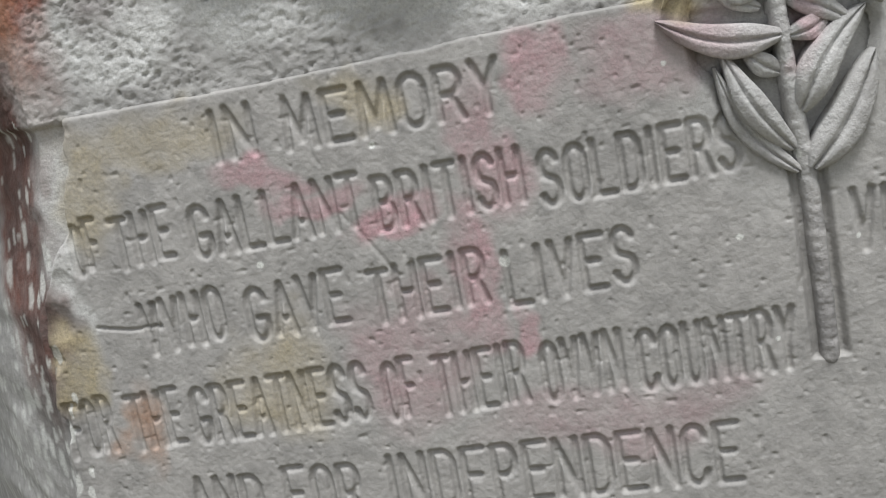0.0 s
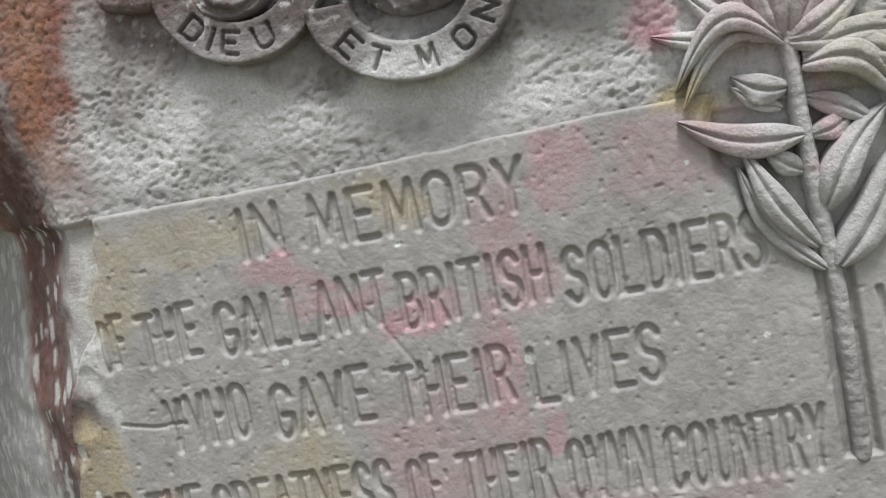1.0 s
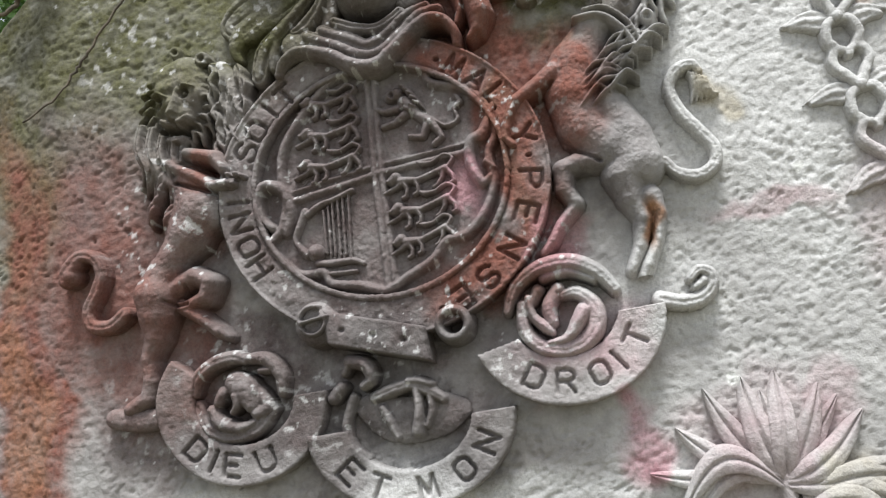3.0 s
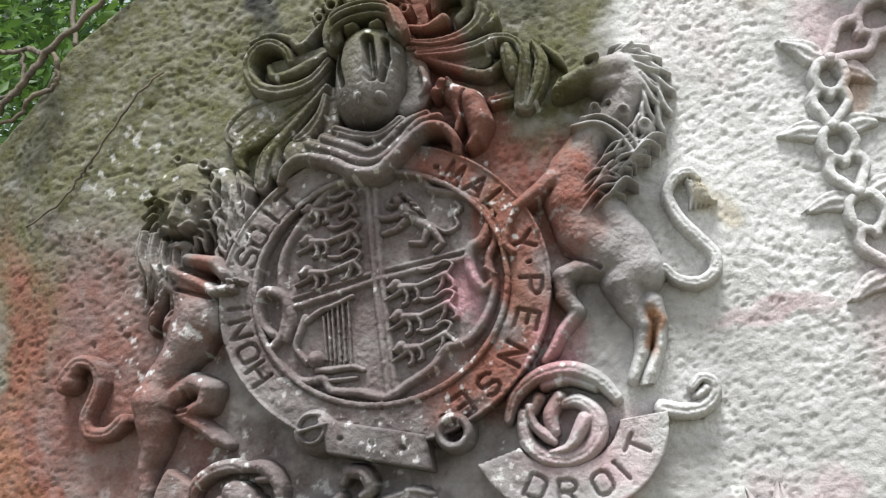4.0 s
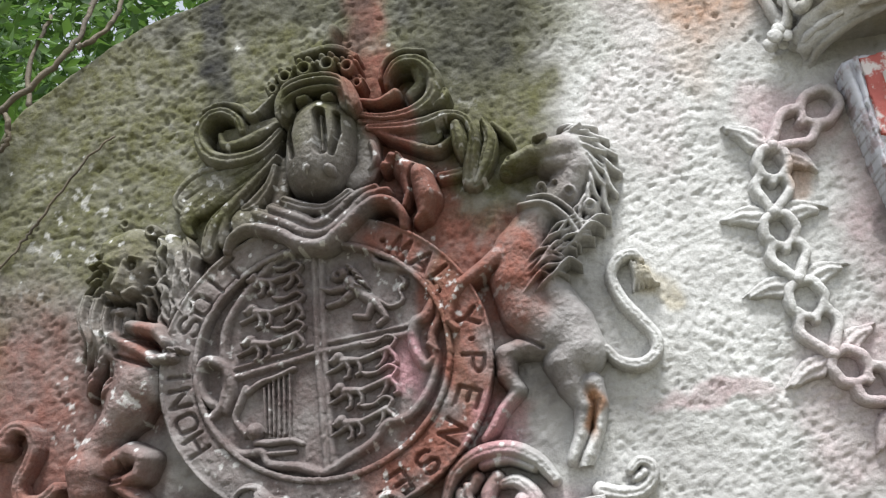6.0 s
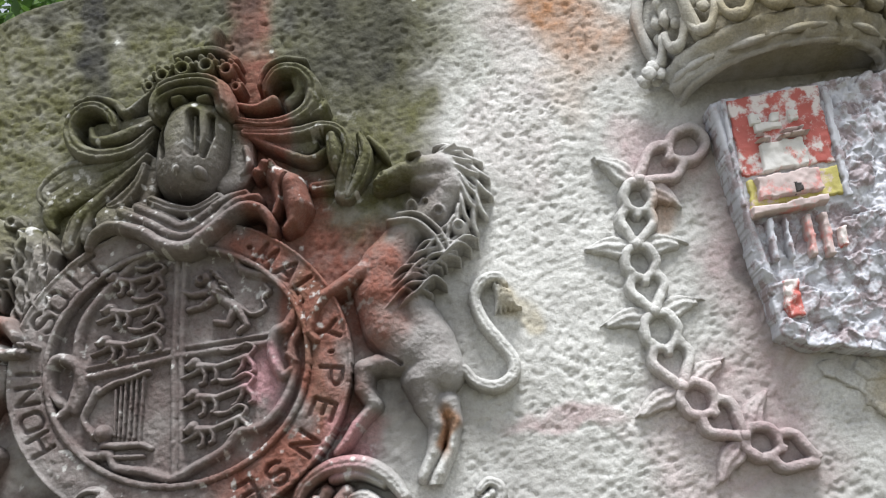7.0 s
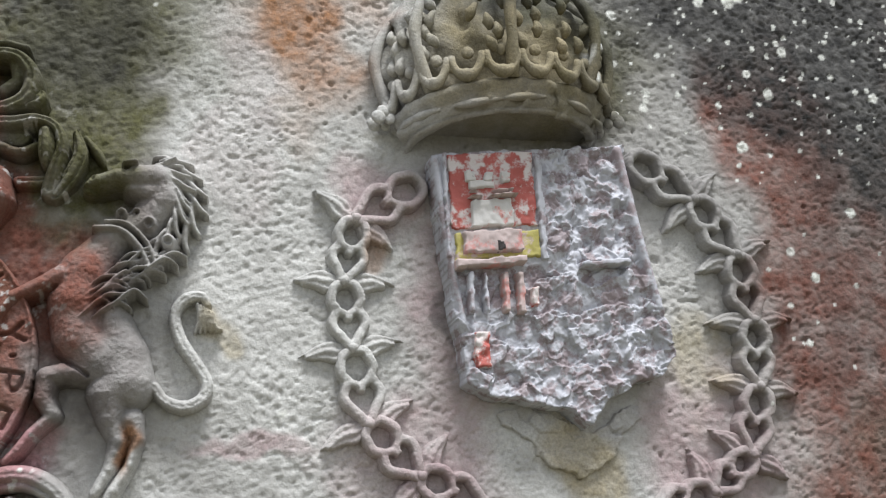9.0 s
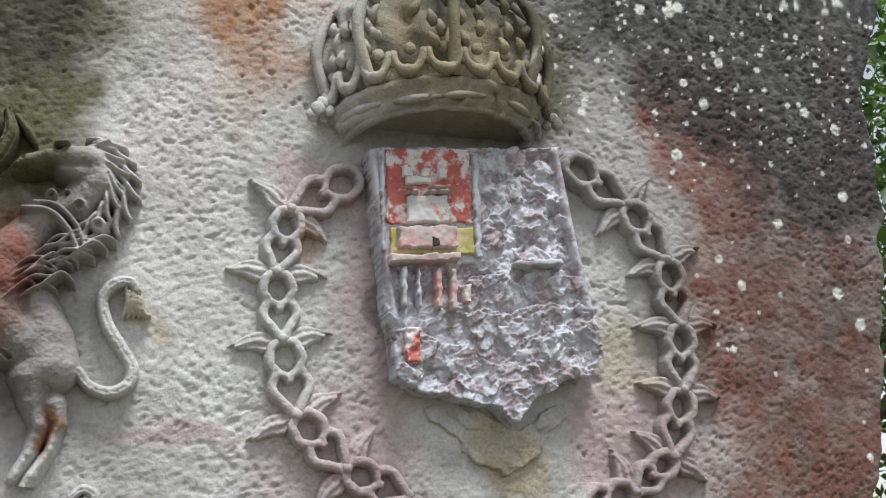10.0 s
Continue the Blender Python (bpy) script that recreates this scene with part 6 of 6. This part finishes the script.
    for x, w in ((0.770, 0.014), (0.800, 0.010), (0.834, 0.016), (0.862, 0.016)):
        box_plate("pillar", x, 2.250, x + w, 2.328, 0.068, FLAKY if x < 0.82 else ROSE_PAINT, thing)
    box_plate("painted_patch", 0.776, 2.150, 0.808, 2.218, 0.064, RED_PAINT, thing, "red paint remnant", rough=0.004)
    box_plate("painted_patch", 0.888, 2.262, 0.906, 2.302, 0.064, RED_PAINT, thing, "red paint remnant", rough=0.004)
    return thing


WHITE_PAINT = paint("chipped_white_paint", (0.62, 0.60, 0.57), (0.50, 0.16, 0.13), 0.60)
# near-black colour that stands for shade inside the castle's door and slits
RECESS_SHADE = plain("painted_recess_shade", (0.05, 0.04, 0.038), (0.03, 0.025, 0.024), 30.0)
painted_shield()


def crown():
    thing = group_of("crown_carving", "large mossy stone crown jutting over the painted shield", "carved crown")
    cx = 0.865

    def spot(a, r, z):
        """A place round the crown: a from 180 (one wall end) over 270 (front) to 360."""
        return (cx + r * math.cos(radians(a)), 0.66 * r * math.sin(radians(a)), z + 0.06 * r * math.cos(radians(a)) - 0.16 * r * math.sin(radians(a)))

    # band: closed profile, radius and height
    profile = [(0.172, 2.588), (0.186, 2.583), (0.193, 2.588), (0.190, 2.592), (0.198, 2.594), (0.206, 2.606), (0.202, 2.616), (0.212, 2.624), (0.218, 2.634), (0.210, 2.642), (0.185, 2.644), (0.176, 2.616), (0.172, 2.588)]
    a = np.linspace(178, 362, 90)
    v = np.array([[spot(t, r + 0.003 * math.sin(t * 0.4) * (z > 2.6), z) for r, z in profile] for t in a])
    v += 0.008 * fbm(v[..., 0:1] + v[..., 1:2], v[..., 2:3], 0.025, 91, 3) * np.array([1, 1, 0.6])
    mesh_of("band", v.reshape(-1, 3), grid_faces(len(a), len(profile)), CARVED, thing, "moulded crown band, hollow below")
    # the hollow's roof
    t, s = np.meshgrid(np.linspace(178, 362, 40), np.linspace(0, 1, 8), indexing="ij")
    roof = np.stack([cx + 0.19 * s * np.cos(np.radians(t)), 0.118 * s * np.sin(np.radians(t)) + 0.004, 2.612 + 0.16 * 0.19 * s * np.abs(np.sin(np.radians(t)))], -1)
    mesh_of("roof", roof.reshape(-1, 3), grid_faces(40, 8), CARVED, thing)
    # cap inside the arches
    t, s = np.meshgrid(np.linspace(178, 362, 60), np.linspace(0, 1, 30), indexing="ij")
    r = (0.185 + 0.045 * np.sin(np.pi * s)) * np.sqrt(np.clip(1 - s**3, 0, 1)) + 0.026 * fbm(t * 0.006, s * 0.4, 0.07, 92, 5) + 0.010 * fbm(t * 0.006, s * 0.4, 0.022, 93, 3)
    cap = np.stack([cx + r * np.cos(np.radians(t)), 0.5 * r * np.sin(np.radians(t)) + 0.01, 2.635 + 0.34 * s], -1)
    mesh_of("cap", cap.reshape(-1, 3), grid_faces(60, 30), CARVED, thing, "rounded mossy cap")
    # crescents along the band's upper rim
    for a0 in np.linspace(194, 350, 10):
        pts = []
        for q in np.linspace(175, 365, 13):
            da, dz = 7.6 * math.cos(radians(q)), 0.040 * math.sin(radians(q))
            pts.append(spot(a0 + da, 0.224, 2.688 + dz))
        tube("crescent", pts, (0.006, 0.012, 0.006), CARVED, thing, sides=9, lumps=0.25)
        bead("boss", spot(a0, 0.214, 2.698), 0.012, thing, 0.6)
        bead("pearl", spot(a0 + 9.5, 0.222, 2.668), 0.008, thing)
    # lower carved strips on the band
    for a0, a1 in ((196, 214), (205, 228), (236, 262), (262, 286), (300, 322), (328, 346), (340, 356)):
        tube("strip", [spot(q, 0.206, 2.605 + 0.004 * math.sin(radians(q * 4))) for q in np.linspace(a0, a1, 9)], (0.003, 0.009, 0.008, 0.003), CARVED, thing, sides=6)
    # arches with beads
    for a0 in (186, 222, 268, 318, 352):
        pts = [spot(a0, 0.205 + 0.058 * math.sin(math.pi * q) - 0.17 * q**2.2, 2.645 + 0.34 * q) for q in np.linspace(0, 1, 16)]
        tube("arch", pts, (0.012, 0.011, 0.009), CARVED, thing, sides=8, lumps=0.3)
    # leaf knots at the band's ends
    for a0 in (184, 192, 356):
        for k in range(3):
            p = spot(a0, 0.235 + 0.012 * math.cos(k * 1.3), 2.632 + 0.018 * math.sin(k * 1.3) - 0.006 * k)
            bead("leaf_knot", (p[0], p[1] - 0.012, p[2]), 0.014 - 0.0015 * k, thing, 0.5)
    # worn leaves between the arches
    rng = random.Random(12)
    for a0 in (204, 232, 256, 282, 306, 335):
        for k in range(6):
            a1, z = a0 + rng.uniform(-10, 10), 2.700 + 0.020 * k + rng.uniform(-0.008, 0.008)
            lean = rng.uniform(-6, 6)
            tube("leaf", [spot(a1 + lean * q, 0.214 + 0.008 * math.sin(3 * q) - 0.05 * (z - 2.70), z + 0.034 * q) for q in np.linspace(0, 1, 6)], (0.004, 0.011, 0.009, 0.003), CARVED, thing, sides=7, lumps=0.35)


crown()


def collar(label, nodes):
    thing = group_of("collar_chain", label, "carved chain", "chain collar round the painted shield")
    for n, (p, q) in enumerate(zip(nodes, nodes[1:])):
        p, q = np.array(p), np.array(q)
        axis = q - p
        size = np.hypot(*axis)
        u = axis / size
        v = np.array([-u[1], u[0]])
        f = Field(min(p[0], q[0]) - 0.05, min(p[1], q[1]) - 0.05, max(p[0], q[0]) + 0.05, max(p[1], q[1]) + 0.05, 0.0021)
        scale = size / 0.125
        for s in (-1, 1):
            line = smooth_line([(0.02, 0.005), (0.06, 0.018), (0.16, 0.024), (0.30, 0.027), (0.40, 0.020), (0.48, 0.024), (0.58, 0.030), (0.68, 0.028), (0.80, 0.018), (0.90, 0.010), (0.99, 0.006)], 5)
            f.ribbon([(*(p + u * a * size + s * v * b * min(scale, 1.1)), 0.0100, 0.026 + 0.002 * math.sin(9 * a)) for a, b in line], 0.65)
            f.ribbon(smooth_line([(*(p + u * a * size + s * v * b), r, 0.025) for a, b, r in ((0.38, 0.022, 0.0090), (0.44, 0.014, 0.0085), (0.49, 0.004, 0.0080), (0.56, 0.003, 0.006))], 4), 0.6)
        f.weather(0.0014, 0.012, 0.001)
        f.build("link", parent=thing)
    for n in range(1, len(nodes) - 1):
        p = np.array(nodes[n])
        axis = np.array(nodes[n + 1]) - np.array(nodes[n - 1])
        u = axis / np.hypot(*axis)
        v = np.array([-u[1], u[0]])
        for s in (-1, 1):
            f = Field(p[0] - 0.11, p[1] - 0.11, p[0] + 0.11, p[1] + 0.11, 0.0021)
            rng = random.Random(n * 7 + s)
            for k in (-1, 0, 1):
                line = [(0.012, 0.005 * k), (0.030, 0.013 * k + 0.001), (0.052, 0.010 * k - 0.003), (0.080 - 0.010 * k + rng.uniform(-0.006, 0.006), 0.003 * k + 0.003)]
                f.ribbon([(*(p + s * v * a + u * b), 0.0085 - 0.10 * abs(a - 0.035), 0.022 - 0.16 * abs(a - 0.035) - 0.003 * abs(k)) for a, b in smooth_line(line, 4)], 0.35)
            f.weather(0.0014, 0.01, 0.001)
            f.build("flame", parent=thing)
        bead("rivet", (p[0], -0.022, p[1]), 0.010, thing)


collar("pale stone chain of open links with flames", [(0.706, 2.512), (0.580, 2.435), (0.556, 2.318), (0.568, 2.197), (0.594, 2.066), (0.680, 1.975), (0.790, 1.925)])
collar("grey stone chain of open links with flames, lichen-spotted", [(1.130, 2.578), (1.256, 2.494), (1.334, 2.381), (1.352, 2.249), (1.345, 2.121), (1.312, 1.995), (1.225, 1.930), (1.11, 1.90)])


# ---- growth over the shoulder of the rock ----
def leaf_cloud(name, label, count, places, size, seed, category="shrub"):
    """Many small folded leaves; places(rng, n) gives their middles."""
    rng = np.random.RandomState(seed)
    c = places(rng, count)
    ax = rng.normal(size=(count, 3)) * [1, 0.7, 0.6]
    ax /= np.linalg.norm(ax, axis=1)[:, None]
    sd = np.cross(ax, rng.normal(size=(count, 3)) + [0, -0.5, 1.2])
    sd /= np.linalg.norm(sd, axis=1)[:, None]
    up = np.cross(sd, ax)
    l = (size * rng.uniform(0.5, 1.3, count))[:, None]
    v = np.stack([c - ax * l, c + sd * l * 0.42 + up * l * 0.12, c + ax * l, c - sd * l * 0.42 + up * l * 0.12, c - ax * l * 0.05 - up * l * 0.05], 1)
    b = np.arange(count)[:, None] * 5
    faces = np.concatenate([b + [0, 1, 4], b + [1, 2, 4], b + [2, 3, 4], b + [3, 0, 4]])
    ob = mesh_of(name, v.reshape(-1, 3), faces, LEAF, stained=False)
    return tagged(ob, label, category, kind="stuff")


def shrub_places(rng, n):
    clumps = np.stack([rng.uniform(-2.3, -0.25, 90), rng.uniform(0.25, 2.2, 90), rng.uniform(2.2, 4.6, 90)], 1)
    keep = clumps[:, 2] > np.interp(clumps[:, 0], [-1.6, -0.9, -0.3], [2.2, 2.65, 2.95]) - 0.1 - 0.3 * clumps[:, 1]
    clumps = clumps[keep]
    return clumps[rng.randint(0, len(clumps), n)] + rng.normal(size=(n, 3)) * [0.15, 0.13, 0.12]


def edge_places(rng, n):
    x = rng.uniform(-1.15, -0.55, n)
    return np.stack([x, rng.uniform(0.0, 0.35, n), np.interp(x, [-1.15, -0.55], [2.62, 3.02]) + rng.uniform(0.0, 0.30, n)], 1)


leaf_cloud("shrub_leaves", "sparse bright leaves among the vines on the rock's shoulder", 700, edge_places, 0.024, 15)
leaf_cloud("shrub_leaves", "dense green leaves of a shrub behind the rock", 24000, shrub_places, 0.030, 5)


def right_places(rng, n):
    y = rng.uniform(0.3, 2.6, 90)
    clumps = np.stack([2.12 + 0.88 * y + rng.uniform(-0.05, 0.55, 90), y, rng.uniform(1.9, 3.9, 90)], 1)
    return clumps[rng.randint(0, 90, n)] + rng.normal(size=(n, 3)) * 0.16


leaf_cloud("shrub_leaves", "green leaves beside the dark end of the rock", 14000, right_places, 0.032, 6)


def tree(x, y, h, seed):
    thing = group_of("tree", "broadleaf tree in full green leaf behind the rock", "tree", "trees behind the rock")
    rng = random.Random(seed)
    tube("trunk", [(x + 0.1 * math.sin(k), y, -0.1 + h * 0.7 * k / 6) for k in range(7)], (0.22, 0.16, 0.09), BARK, thing, sides=10, stained=False)
    for k in range(6):
        a, z = rng.uniform(0, 6.28), h * rng.uniform(0.3, 0.6)
        tube("limb", [(x + 1.5 * s * math.cos(a), y + 1.5 * s * math.sin(a), z + 1.1 * s + 0.3 * s * s) for s in np.linspace(0, 1, 6)], (0.07, 0.02), BARK, thing, sides=7, stained=False)

    def crown_places(r, n):
        c = r.normal(size=(70, 3)) * [1.3, 1.3, h * 0.17] + [x, y, h * 0.62]
        return c[r.randint(0, 70, n)] + r.normal(size=(n, 3)) * 0.28

    leaves = leaf_cloud("crown", "", 9000, crown_places, 0.06, seed)
    leaves.parent = thing
    for key in ("category", "kind", "label"):
        if key in leaves:
            del leaves[key]


tree(-2.6, 3.6, 5.2, 31)
tree(-0.7, 4.6, 5.6, 32)
tree(3.6, 3.4, 5.0, 33)


def vine(label, points, r):
    pts = smooth_line(points, 7)
    rng = random.Random(len(pts))
    pts = [(x + rng.uniform(-1, 1) * 0.003, y + rng.uniform(-1, 1) * 0.003, z + rng.uniform(-1, 1) * 0.003) for x, y, z in pts]
    tagged(tube("vine", pts, r, BARK, sides=7, stained=False, lumps=0.3), label, "vine", "woody vines over the rock")


vine("thick pale woody vine along the rock's edge", [(-1.10, -0.02, 2.52), (-0.93, -0.03, 2.655), (-0.86, -0.03, 2.715), (-0.80, -0.035, 2.77), (-0.71, -0.03, 2.835), (-0.655, -0.01, 2.905), (-0.63, 0.05, 3.05)], (0.008, 0.007, 0.006, 0.005))
vine("thin bare vine twig hanging on the stone", [(-0.80, -0.03, 2.775), (-0.79, -0.035, 2.73), (-0.80, -0.03, 2.695), (-0.85, -0.03, 2.68), (-0.875, -0.025, 2.655), (-0.95, -0.02, 2.645)], (0.006, 0.004))
vine("thin bare vine twig among the leaves", [(-0.82, -0.02, 2.765), (-0.86, 0.0, 2.80), (-0.92, 0.02, 2.815), (-1.0, 0.05, 2.86)], (0.006, 0.004))
vine("thin bare vine twig among the leaves", [(-0.66, -0.01, 2.885), (-0.62, -0.01, 2.90), (-0.585, 0.0, 2.935), (-0.57, 0.03, 3.02)], (0.006, 0.004))
vine("thin bare vine twig among the leaves", [(-0.78, 0.03, 2.80), (-0.80, 0.08, 2.92), (-0.77, 0.12, 3.05)], (0.006, 0.004))
vine("thin bare vine twig among the leaves", [(-0.95, 0.0, 2.71), (-0.885, 0.0, 2.72), (-0.88, 0.01, 2.80)], (0.005, 0.004))
vine("fine root in the crack of the stone", [(-0.888, -0.006, 2.437), (-0.818, -0.008, 2.472), (-0.770, -0.008, 2.519), (-0.733, -0.008, 2.556), (-0.646, -0.008, 2.653), (-0.592, -0.006, 2.687)], (0.002, 0.0028, 0.002))
